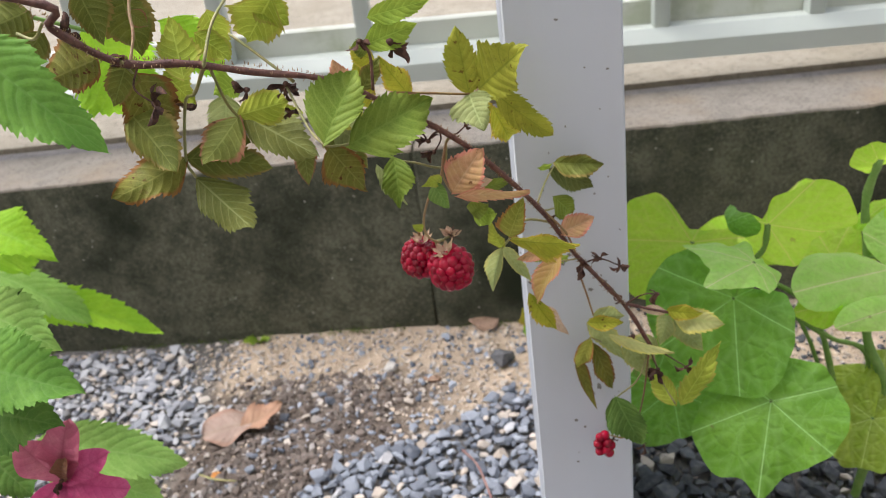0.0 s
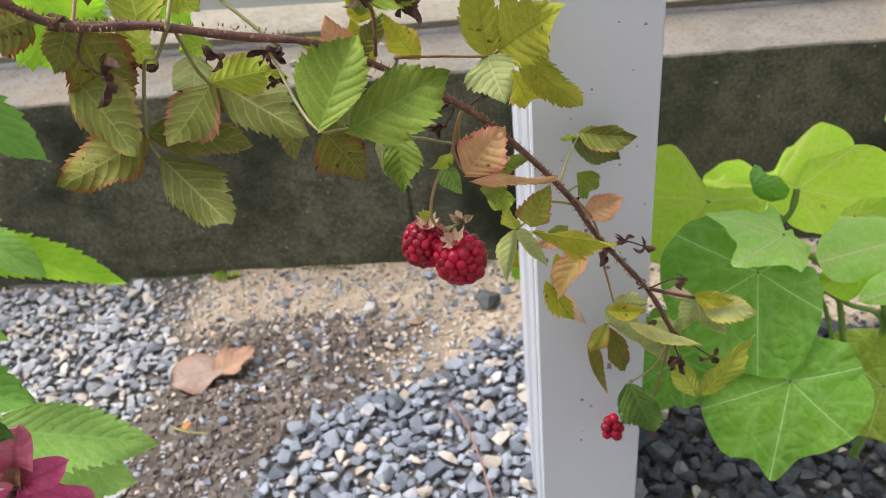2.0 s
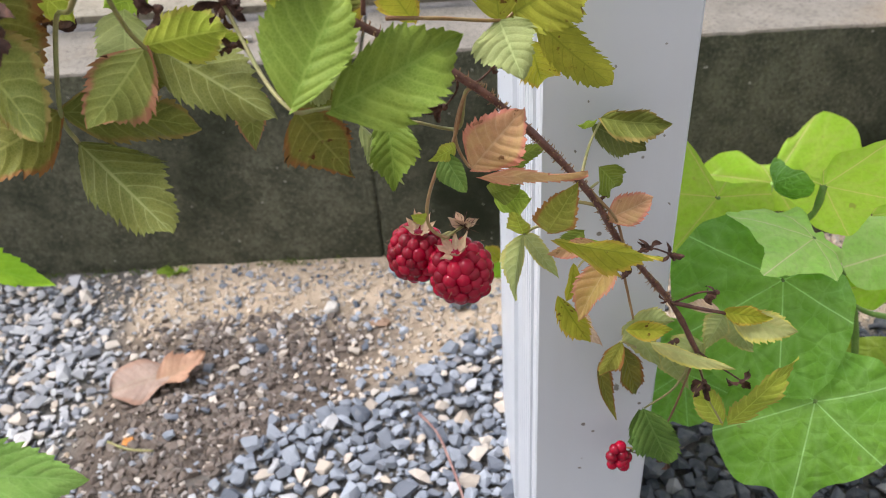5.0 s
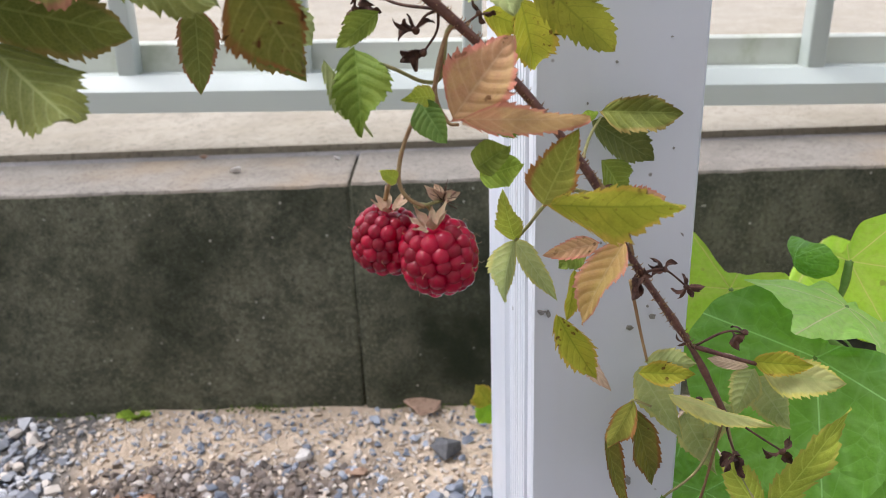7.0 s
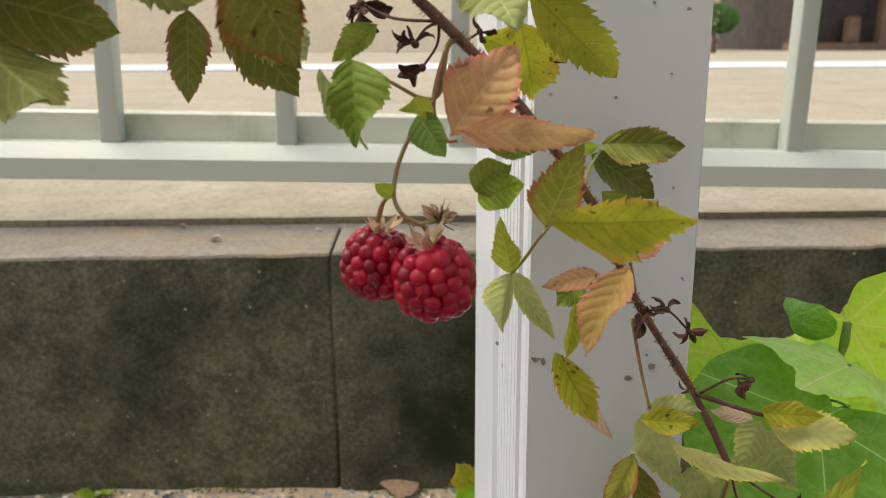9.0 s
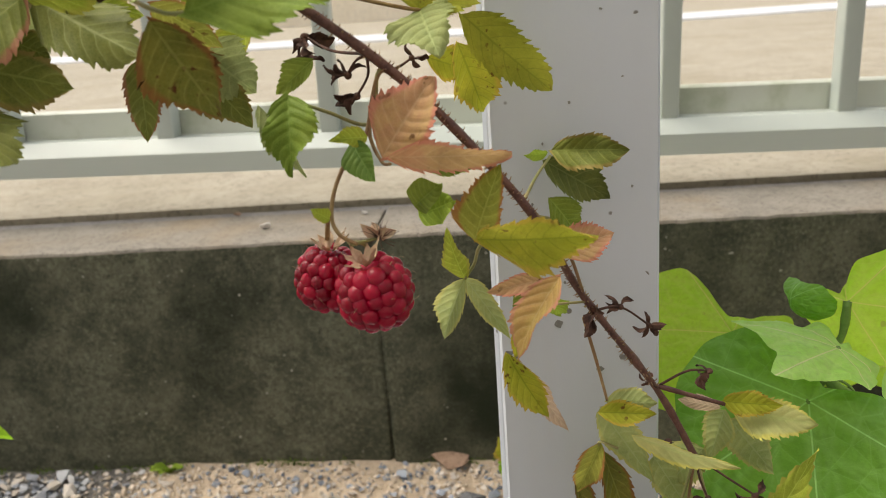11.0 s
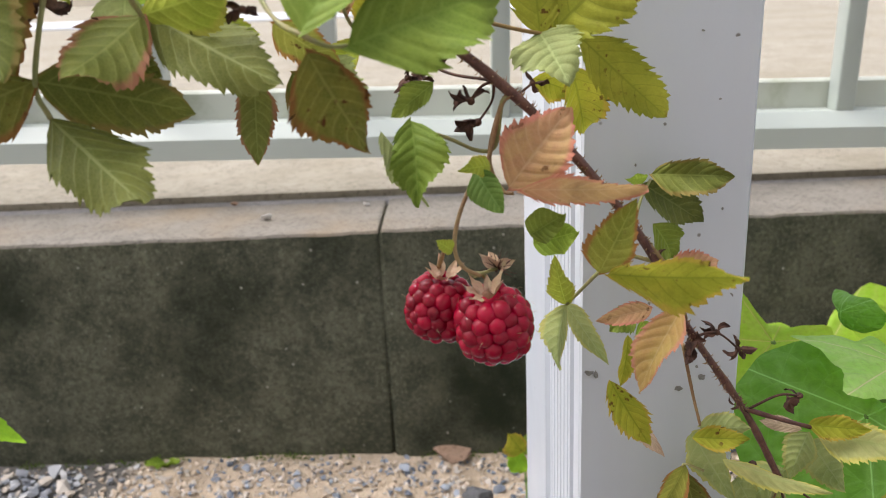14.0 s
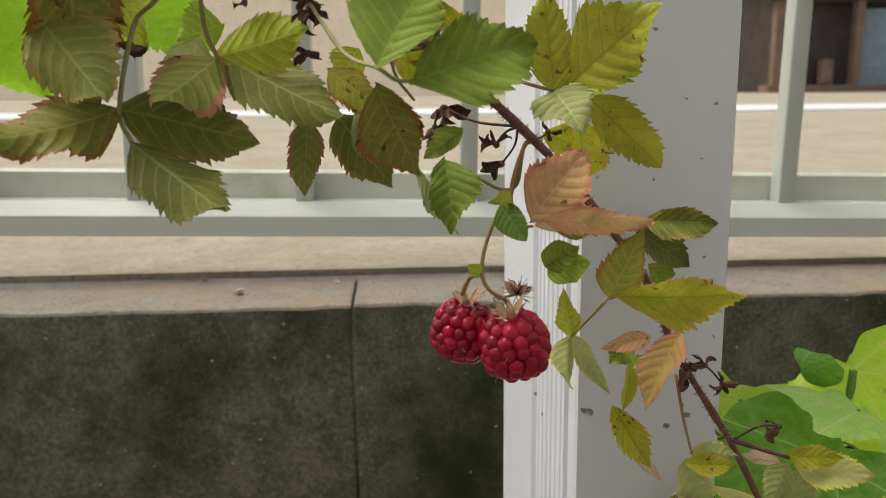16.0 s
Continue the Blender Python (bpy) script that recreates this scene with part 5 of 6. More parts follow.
leaflet(leaf_d, (-0.0710, 0.3120, 0.3584), (-0.0768, 0.3150, 0.3497), (0.1010, 0.9597, 0.2624), 0.0098, M_YELGREEN, fold=14, droop=15, curl=0, twist=0, teeth=9)
leaflet(leaf_c, (-0.0991, 0.2960, 0.3543), (-0.0820, 0.3020, 0.3501), (-0.2999, 0.9453, 0.1285), 0.0102, M_YELGREEN, fold=14, droop=15, curl=0, twist=0, teeth=9)
leaflet(leaf_c, (-0.1103, 0.2920, 0.3470), (-0.1032, 0.2960, 0.3422), (-0.3870, 0.9043, 0.1800), 0.0076, M_OLIVE, fold=14, droop=15, curl=0, twist=0, teeth=9)
leaflet(leaf_c, (-0.1037, 0.3000, 0.3639), (-0.1168, 0.3050, 0.3600), (0.2671, 0.9222, 0.2796), 0.0117, M_YELGREEN2, fold=14, droop=15, curl=0, twist=0, teeth=9)
leaflet(leaf_f, (-0.0532, 0.3150, 0.3638), (-0.0623, 0.3150, 0.3707), (-0.0859, -0.9897, -0.1143), 0.0092, M_YELLOW, fold=14, droop=15, curl=0, twist=0, teeth=9)
leaflet(leaf_y, (-0.0180, 0.3300, 0.3348), (-0.0063, 0.3350, 0.3300), (0.3047, -0.9261, -0.2224), 0.0095, M_YELLOW, fold=14, droop=15, curl=0, twist=0, teeth=9)

raspberry(cane, (-0.0319, 0.2915, 0.2822), 0.0194, 0.0182, (12, -10, 0), 20, 3, rows=7)
raspberry(cane, (-0.0446, 0.3000, 0.2838), 0.0178, 0.0172, (4, 8, 0), 50, 4, rows=7)
stem("berry_stalk", fruit_stalk, [(-0.0413, 0.2925, 0.3010), (-0.0430, 0.298, 0.2985), (-0.0445, 0.302, 0.2935)], 0.0005, 0.0006, M_REDSTALK)
stem("berry_stalk", fruit_stalk, [(-0.0370, 0.2905, 0.2955), (-0.0345, 0.294, 0.2942), (-0.0330, 0.296, 0.2918)], 0.0005, 0.0006, M_STALK)


def stamen_tuft(parent, at, size, seed):
    """A spent flower: wiry brown stamens out of a papery calyx."""
    rnd = random.Random(seed)
    bm = bmesh.new()
    for _ in range(46):
        d = Vector((rnd.gauss(0, 1), rnd.gauss(0, 1), rnd.gauss(0.3, 0.8))).normalized()
        s = d.orthogonal().normalized() * rnd.uniform(-0.4, 0.4)
        tube(bm, [Vector(), d * size * 0.45 + s * size * 0.1, d * size * rnd.uniform(0.7, 1.0) + s * size * 0.5], 0.00011, 0.00006, 4)
    ob = part("stamen_tuft", bm, M_DRIED)
    ob.location = at
    own(ob, parent)
    for k in range(4):
        a = k * 1.6 + 0.4
        leaflet(parent, at, Vector(at) + Vector((math.cos(a) * size * 0.9, math.sin(a) * size * 0.6, size * rnd.uniform(0.2, 0.9))), (0, -1, 0.4), size * 0.5, M_CALYX, fold=20, droop=25, teeth=3, name="sepal", smooth_rim=True, taper=1.3)


stamen_tuft(fruit_stalk, (-0.0305, 0.2965, 0.2945), 0.0054, 8)
stem("berry_stalk", fruit_stalk, [(-0.0363, 0.2900, 0.2950), (-0.0330, 0.2935, 0.2948), (-0.0305, 0.2965, 0.2945)], 0.0005, 0.0004, M_STALK)

# small unripe-sized fruit low on the post
low = stem("small_raspberry", cane, [(0.0318, 0.3295, 0.1520), (0.0306, 0.3305, 0.1505), (0.0298, 0.3310, 0.1480)], 0.0020, 0.0016, M_FRUIT)
tagged(low, "small red raspberry of few drupelets")
rnd = random.Random(21)
for x, y, z in ((-0.0018, -0.0004, 0.0036), (0.0010, -0.0010, 0.0012), (-0.0026, -0.0006, 0.0004), (0.0004, -0.0016, -0.0020), (-0.0022, -0.0008, -0.0032), (0.0016, -0.0006, -0.0042), (0.0024, 0.0004, -0.0012), (-0.0006, 0.0010, -0.0038), (0.0002, 0.0004, 0.0040)):
    ob = new("drupelet", DRUPELET)
    ob.matrix_world = Matrix.LocRotScale((0.0306 + 1.25 * x, 0.3312 + y, 0.1500 + 1.3 * z), None, [0.0026 * rnd.uniform(0.9, 1.1)] * 3)
    own(ob, low)
dried_flower(cane, (0.0352, 0.3312, 0.1525), 0.0045, 71)

# dried calyces along the cane
for k, (p, s) in enumerate([((-0.1181, 0.2560, 0.3723), 0.0105), ((-0.0935, 0.2770, 0.3681), 0.0085), ((-0.0803, 0.2800, 0.3678), 0.0090), ((-0.0425, 0.2900, 0.3762), 0.0110), ((-0.0536, 0.2900, 0.3775), 0.0080),
                            ((-0.0811, 0.2850, 0.3560), 0.0060), ((-0.0203, 0.3100, 0.3359), 0.0068), ((-0.0355, 0.3030, 0.3334), 0.0080), ((-0.0338, 0.3040, 0.3281), 0.0070), ((0.0227, 0.3170, 0.2642), 0.0085),
                            ((0.0311, 0.3220, 0.2640), 0.0070), ((0.0410, 0.3310, 0.2545), 0.0070), ((0.0560, 0.3225, 0.2433), 0.0080), ((0.0677, 0.3140, 0.2078), 0.0085), ((0.0556, 0.3180, 0.2043), 0.0080),
                            ((0.0451, 0.3240, 0.2203), 0.0085), ((0.0505, 0.3300, 0.1477), 0.0060), ((-0.0805, 0.2840, 0.3660), 0.0080), ((-0.1296, 0.3000, 0.3595), 0.0090), ((-0.0477, 0.3180, 0.3425), 0.0090),
                            ((-0.0505, 0.3200, 0.3371), 0.0080), ((-0.1260, 0.2600, 0.3880), 0.0060), ((-0.1390, 0.2520, 0.3985), 0.0080), ((0.0400, 0.3230, 0.2405), 0.0050), ((0.0120, 0.3110, 0.2900), 0.0045)]):
    dried_flower(cane, p, s, 200 + k)
for pts in ([(-0.0300, 0.3005, 0.338), (-0.0330, 0.3020, 0.3365), (-0.0355, 0.3030, 0.3334)], [(-0.0300, 0.3005, 0.338), (-0.0305, 0.3030, 0.3330), (-0.0338, 0.3040, 0.3281)], [(-0.0477, 0.3180, 0.3425), (-0.0500, 0.3195, 0.3400), (-0.0505, 0.3200, 0.3371)],
            [(0.0227, 0.317, 0.2650), (0.0311, 0.322, 0.2640), (0.0410, 0.331, 0.2545)], [(0.0425, 0.3235, 0.239), (0.0500, 0.3225, 0.2435), (0.0560, 0.3225, 0.2433)], [(0.0525, 0.322, 0.2165), (0.060, 0.318, 0.2120), (0.0677, 0.314, 0.2078)],
            [(-0.0300, 0.3005, 0.338), (-0.0250, 0.306, 0.334), (-0.0203, 0.310, 0.3359)], [(-0.0300, 0.3005, 0.338), (-0.0400, 0.310, 0.339), (-0.0477, 0.318, 0.3425)], [(0.0525, 0.322, 0.2165), (0.0535, 0.320, 0.2100), (0.0556, 0.318, 0.2043)],
            [(-0.123, 0.262, 0.384), (-0.124, 0.257, 0.378), (-0.1181, 0.256, 0.3723)]):
    stem("flower_stalk", cane_stem, pts, 0.0004, 0.0003, M_DRIED)

# bristles
rnd = random.Random(9)
bm = bmesh.new()
line = spline([(-0.1464, 0.2460, 0.4113), (-0.1310, 0.2560, 0.3897), (-0.1089, 0.2680, 0.3817), (-0.0693, 0.2820, 0.3685), (-0.0316, 0.3000, 0.3399), (-0.0137, 0.3050, 0.3220), (0.0071, 0.3090, 0.2956), (0.0200, 0.3160, 0.2706), (0.0414, 0.3235, 0.2380)], 40)
for i in range(1, len(line) - 1):
    for _ in range(2):
        d = (line[i + 1] - line[i]).normalized()
        a = d.orthogonal().normalized()
        ang = rnd.uniform(0, math.tau)
        o = a * math.cos(ang) + d.cross(a) * math.sin(ang)
        r = 0.0014 - 0.0004 * i / len(line)
        c = line[i] + d * rnd.uniform(0, 0.001)
        tube(bm, [c + o * r * 0.8, c + o * (r + 0.0006), c + o * (r + rnd.uniform(0.0006, 0.0013)) - d * 0.0004], 0.00022, 0.00003, 4)
tagged(own(part("bristle", bm, M_REDSTALK), cane_stem), kind="stuff")

# ---- gourd plant ----
gourd = thing("gourd_plant", (0.205, 0.43, 0), "gourd plant with broad fresh green lobed leaves beside the post", "gourd plant")
# ---- leafy shoot ----
shoot = thing("raspberry_shoot", (-0.42, 0.34, 0), "young raspberry shoot with large toothed green leaves", "raspberry plant")
gourd_stem = stem("main_stem", gourd, [(0.2050, 0.4300, -0.0100), (0.2124, 0.4250, 0.0926), (0.2004, 0.4300, 0.1349), (0.2011, 0.4450, 0.1827), (0.1986, 0.4500, 0.2170), (0.2036, 0.4500, 0.2434)], 0.003, 0.0026, M_GSTALK)
g_a = stem("leaf_stalk", gourd, [(0.2000, 0.4350, 0.0300), (0.1614, 0.4300, 0.1471), (0.1180, 0.4100, 0.1900), (0.1040, 0.3730, 0.2060)], 0.0013, 0.0011, M_GSTALK)
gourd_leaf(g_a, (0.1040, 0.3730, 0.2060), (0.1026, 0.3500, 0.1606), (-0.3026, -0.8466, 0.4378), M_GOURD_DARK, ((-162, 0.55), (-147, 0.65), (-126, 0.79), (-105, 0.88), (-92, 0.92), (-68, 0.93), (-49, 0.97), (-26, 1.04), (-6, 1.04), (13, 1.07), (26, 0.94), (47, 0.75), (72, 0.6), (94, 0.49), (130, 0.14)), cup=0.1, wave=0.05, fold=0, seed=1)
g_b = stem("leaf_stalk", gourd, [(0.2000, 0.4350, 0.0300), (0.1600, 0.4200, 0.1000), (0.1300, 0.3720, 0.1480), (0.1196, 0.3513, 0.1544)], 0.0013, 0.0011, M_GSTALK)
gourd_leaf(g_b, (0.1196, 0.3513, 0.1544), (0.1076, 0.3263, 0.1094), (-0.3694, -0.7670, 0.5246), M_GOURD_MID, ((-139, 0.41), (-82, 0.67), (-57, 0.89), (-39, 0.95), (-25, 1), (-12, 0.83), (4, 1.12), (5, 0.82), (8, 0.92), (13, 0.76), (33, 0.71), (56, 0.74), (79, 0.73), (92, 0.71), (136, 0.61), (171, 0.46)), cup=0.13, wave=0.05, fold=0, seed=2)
g_c = stem("leaf_stalk", gourd, [(0.2000, 0.4350, 0.0300), (0.1700, 0.4300, 0.1500), (0.1289, 0.4200, 0.1921), (0.1298, 0.4100, 0.2144), (0.1302, 0.4084, 0.2290)], 0.002, 0.0016, M_GSTALK)
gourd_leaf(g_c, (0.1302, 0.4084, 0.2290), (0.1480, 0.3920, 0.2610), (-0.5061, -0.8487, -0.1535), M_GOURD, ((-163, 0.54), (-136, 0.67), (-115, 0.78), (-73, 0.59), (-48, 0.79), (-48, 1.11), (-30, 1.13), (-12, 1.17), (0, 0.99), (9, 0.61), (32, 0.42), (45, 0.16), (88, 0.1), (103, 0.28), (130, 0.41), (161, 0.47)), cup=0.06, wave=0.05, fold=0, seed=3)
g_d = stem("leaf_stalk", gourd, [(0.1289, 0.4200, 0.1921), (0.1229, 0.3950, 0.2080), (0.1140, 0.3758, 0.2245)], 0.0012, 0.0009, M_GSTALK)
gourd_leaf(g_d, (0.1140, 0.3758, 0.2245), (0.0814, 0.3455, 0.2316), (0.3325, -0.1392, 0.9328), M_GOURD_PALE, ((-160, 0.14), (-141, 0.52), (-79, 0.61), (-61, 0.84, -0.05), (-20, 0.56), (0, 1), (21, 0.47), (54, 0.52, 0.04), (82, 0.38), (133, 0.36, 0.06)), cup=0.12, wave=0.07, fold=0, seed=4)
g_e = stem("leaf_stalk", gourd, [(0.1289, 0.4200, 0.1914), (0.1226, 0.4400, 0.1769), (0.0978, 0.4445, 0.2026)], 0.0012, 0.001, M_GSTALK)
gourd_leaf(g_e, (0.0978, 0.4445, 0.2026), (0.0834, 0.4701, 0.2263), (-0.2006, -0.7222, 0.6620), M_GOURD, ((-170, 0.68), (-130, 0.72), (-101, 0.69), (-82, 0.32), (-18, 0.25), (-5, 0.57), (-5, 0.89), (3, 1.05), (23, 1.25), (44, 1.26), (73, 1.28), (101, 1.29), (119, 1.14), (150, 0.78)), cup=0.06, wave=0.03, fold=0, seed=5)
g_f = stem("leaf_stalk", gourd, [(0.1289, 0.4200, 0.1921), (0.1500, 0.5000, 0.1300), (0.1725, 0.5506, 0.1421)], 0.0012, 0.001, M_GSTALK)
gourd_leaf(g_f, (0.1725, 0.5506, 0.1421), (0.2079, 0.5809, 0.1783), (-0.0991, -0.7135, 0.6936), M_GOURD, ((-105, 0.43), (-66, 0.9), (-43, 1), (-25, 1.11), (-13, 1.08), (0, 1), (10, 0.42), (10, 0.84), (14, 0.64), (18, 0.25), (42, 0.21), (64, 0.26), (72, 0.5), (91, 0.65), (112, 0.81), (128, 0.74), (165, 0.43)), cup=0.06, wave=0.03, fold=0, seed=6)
gourd_leaf(g_c, (0.1105, 0.4130, 0.2295), (0.1049, 0.4232, 0.2347), (-0.45, -0.88, -0.1), M_GOURD_DARK, ((-150, 0.9), (-110, 0.75), (-50, 0.5), (0, 1.0), (50, 0.4), (110, 0.55), (150, 0.8), (180, 0.95)), cup=0.7, wave=0.06, fold=0, seed=16)
g_g = stem("leaf_stalk", gourd, [(0.2014, 0.4450, 0.1827), (0.2050, 0.4380, 0.1844), (0.2059, 0.4250, 0.1844)], 0.0012, 0.001, M_GSTALK)
gourd_leaf(g_g, (0.2059, 0.4250, 0.1844), (0.1421, 0.3950, 0.1946), (0.3531, -0.4777, 0.8045), M_GOURD_PALE, ((-170, 0.22), (-90, 0.13), (-48, 0.31), (-28, 0.65), (-20, 0.76), (-3, 0.98), (2, 0.99), (14, 0.87), (20, 0.51), (20, 0.71), (94, 0.23)), cup=0.18, wave=0.09, fold=0, seed=7)
gourd_leaf(g_g, (0.1728, 0.4020, 0.1797), (0.1436, 0.3920, 0.1828), (0.2956, -0.6430, 0.7065), M_GOURD, ((-135, 0.19), (-85, 0.28), (-40, 0.63), (0, 1.0), (40, 0.63), (85, 0.28), (135, 0.19), (180, 0.07)), cup=0.3, wave=0.05, fold=0, seed=17)
gourd_leaf(g_g, (0.1872, 0.4600, 0.1755), (0.2023, 0.4700, 0.2004), (-0.4948, -0.6607, 0.5645), M_GOURD, ((-135, 0.71), (-85, 0.82), (-40, 0.87), (0, 1.0), (40, 0.87), (85, 0.82), (135, 0.71), (180, 0.42)), cup=0.1, wave=0.05, fold=0, seed=18)
g_h = stem("leaf_stalk", gourd, [(0.2000, 0.4370, 0.1605), (0.2029, 0.4200, 0.1709), (0.2057, 0.4000, 0.1760)], 0.0012, 0.001, M_GSTALK)
gourd_leaf(g_h, (0.2062, 0.4000, 0.1767), (0.1597, 0.3830, 0.1756), (0.1949, -0.5839, 0.7881), M_GOURD_PALE, ((-136, 0.21), (-34, 0.39), (-16, 0.73), (0, 1.0), (12, 0.62), (67, 0.31), (137, 0.18)), cup=0.22, wave=0.05, fold=0, seed=8)
gourd_leaf(g_h, (0.2204, 0.4300, 0.1839), (0.1943, 0.4350, 0.2063), (0.3475, -0.7438, 0.5710), M_GOURD_PALE, ((-151, 0.45), (-96, 0.82), (-56, 1.08), (-25, 1.01), (0, 1.0), (18, 0.78), (77, 0.34)), cup=0.15, wave=0.05, fold=0, seed=19)
g_i = stem("leaf_stalk", gourd, [(0.2000, 0.4350, 0.0300), (0.2150, 0.4200, 0.0600), (0.1998, 0.4080, 0.0901)], 0.0012, 0.001, M_GSTALK)
gourd_leaf(g_i, (0.1999, 0.4080, 0.0892), (0.1891, 0.3920, 0.0625), (-0.4706, -0.6595, 0.5861), M_GOURD_YEL, ((-175, 0.86), (-158, 1.05), (-129, 1.21), (-108, 1.27), (-92, 0.96), (-50, 0.8), (-18, 1.1), (5, 0.92), (21, 1.01), (78, 0.94), (130, 0.85), (147, 0.68), (165, 0.1), (176, 0.57)), cup=0.06, wave=0.05, fold=0, seed=9)
gourd_leaf(g_i, (0.2054, 0.4200, 0.0928), (0.2330, 0.4100, 0.0630), (0.1974, -0.8598, 0.4710), M_GOURD_YEL, ((-135, 0.78), (-85, 1.06), (-40, 0.98), (0, 1.0), (40, 0.98), (85, 1.06), (135, 0.78), (180, 0.35)), cup=0.06, wave=0.05, fold=0, seed=29)
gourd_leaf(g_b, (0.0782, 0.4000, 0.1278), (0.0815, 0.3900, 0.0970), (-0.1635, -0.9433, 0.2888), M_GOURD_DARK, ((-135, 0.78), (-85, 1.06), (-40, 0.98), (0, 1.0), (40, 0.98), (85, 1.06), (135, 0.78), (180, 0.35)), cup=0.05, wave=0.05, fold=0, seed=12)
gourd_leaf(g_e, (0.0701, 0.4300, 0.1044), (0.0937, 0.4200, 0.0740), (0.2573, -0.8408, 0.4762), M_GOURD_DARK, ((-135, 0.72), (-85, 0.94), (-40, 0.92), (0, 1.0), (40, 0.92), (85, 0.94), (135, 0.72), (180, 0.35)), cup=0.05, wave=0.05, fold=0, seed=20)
gourd_leaf(gourd_stem, (0.2036, 0.4500, 0.2400), (0.1973, 0.4450, 0.2516), (-0.0146, -0.9148, -0.4037), M_GOURD, ((-135, 0.78), (-85, 1.06), (-40, 0.98), (0, 1.0), (40, 0.98), (85, 1.06), (135, 0.78), (180, 0.35)), cup=0.3, wave=0.05, fold=0, seed=13)
gourd_leaf(gourd_stem, (0.2002, 0.4500, 0.2061), (0.2190, 0.4550, 0.2181), (-0.5001, -0.1634, 0.8504), M_GOURD, ((-135, 0.46), (-85, 0.41), (-40, 0.69), (0, 1.0), (40, 0.69), (85, 0.41), (135, 0.46), (180, 0.35)), cup=0.2, wave=0.05, fold=0, seed=14)
tendril = stem("tendril", gourd, [(0.1283, 0.4180, 0.1926), (0.1284, 0.4050, 0.1974), (0.1309, 0.4000, 0.1960), (0.1329, 0.3980, 0.1906), (0.1293, 0.3970, 0.1880), (0.1262, 0.3960, 0.1932), (0.1279, 0.3950, 0.1972)], 0.0006, 0.0003, M_GSTALK)
side_stem = stem("side_stem", gourd, [(0.2000, 0.4350, 0.0300), (0.2031, 0.4300, 0.1166), (0.1800, 0.4300, 0.1353), (0.1620, 0.4300, 0.1491), (0.1404, 0.4250, 0.1731), (0.1289, 0.4200, 0.1914)], 0.0017, 0.0014, M_GSTALK)
shoot_stem = stem("shoot_stem", shoot, [(-0.4200, 0.3400, -0.0100), (-0.4000, 0.3350, 0.1500), (-0.3400, 0.3000, 0.3000), (-0.2700, 0.2600, 0.4200), (-0.2000, 0.2600, 0.5000)], 0.003, 0.002, M_GSTALK)
s_a = stem("leaf_stalk", shoot, [(-0.2900, 0.2750, 0.3950), (-0.1459, 0.2150, 0.4066)], 0.0011, 0.0008, M_GSTALK)
leaflet(s_a, (-0.1474, 0.2150, 0.4068), (-0.1140, 0.2100, 0.3720), (0.1471, -0.9494, 0.2776), 0.0214, M_SHOOT, fold=14, droop=25, curl=0, twist=0, teeth=11)
s_b = stem("leaf_stalk", shoot, [(-0.3700, 0.3200, 0.2400), (-0.3135, 0.4000, 0.2757)], 0.0011, 0.0008, M_GSTALK)
leaflet(s_b, (-0.3095, 0.4000, 0.2771), (-0.2571, 0.3830, 0.2584), (0.1496, -0.4848, 0.8617), 0.0320, M_SHOOT_LIGHT, fold=20, droop=35, curl=0, twist=0, teeth=11)
s_c = stem("leaf_stalk", shoot, [(-0.3850, 0.3300, 0.2000), (-0.3680, 0.4600, 0.2134)], 0.0011, 0.0008, M_GSTALK)
leaflet(s_c, (-0.3585, 0.4550, 0.2196), (-0.3008, 0.4600, 0.1666), (0.6389, -0.4002, 0.6570), 0.0314, M_SHOOT_PALE, fold=26, droop=40, curl=0, twist=0, teeth=11)
leaflet(s_c, (-0.3621, 0.4700, 0.1913), (-0.2660, 0.4830, 0.1435), (0.4028, -0.6635, 0.6304), 0.0292, M_SHOOT_LIGHT, fold=16, droop=60, curl=0, twist=0, teeth=11)
leaflet(s_c, (-0.3453, 0.4500, 0.2254), (-0.3016, 0.4400, 0.2549), (-0.1339, -0.9818, -0.1349), 0.0429, M_SHOOT_LIGHT, fold=12, droop=25, curl=0, twist=0, teeth=11)
s_d = stem("leaf_stalk", shoot, [(-0.3600, 0.3100, 0.2800), (-0.2486, 0.3000, 0.2849)], 0.0011, 0.0008, M_GSTALK)
leaflet(s_d, (-0.2524, 0.3000, 0.2823), (-0.2076, 0.2900, 0.2573), (0.2218, -0.7007, 0.6782), 0.0262, M_SHOOT_PALE, fold=20, droop=25, curl=0, twist=0, teeth=11)
leaflet(s_d, (-0.2262, 0.2550, 0.2785), (-0.1760, 0.2470, 0.2647), (0.0793, -0.7116, 0.6981), 0.0327, M_SHOOT, fold=18, droop=20, curl=0, twist=0, teeth=11)
leaflet(s_d, (-0.2285, 0.2500, 0.2602), (-0.1884, 0.2450, 0.2511), (0.0744, -0.6994, 0.7108), 0.0331, M_SHOOT_DARK, fold=14, droop=20, curl=0, twist=0, teeth=11)
leaflet(s_d, (-0.2505, 0.2700, 0.2238), (-0.2268, 0.2600, 0.2015), (0.4192, -0.5744, 0.7031), 0.0272, M_SHOOT_DARK, fold=14, droop=20, curl=0, twist=0, teeth=11)
s_e = stem("leaf_stalk", shoot, [(-0.3900, 0.3350, 0.1600), (-0.2420, 0.3000, 0.1931)], 0.0011, 0.0008, M_GSTALK)
leaflet(s_e, (-0.2529, 0.3050, 0.1950), (-0.1920, 0.3290, 0.1550), (0.6074, -0.3596, 0.7084), 0.0353, M_SHOOT_PALE, fold=14, droop=20, curl=0, twist=0, teeth=11)
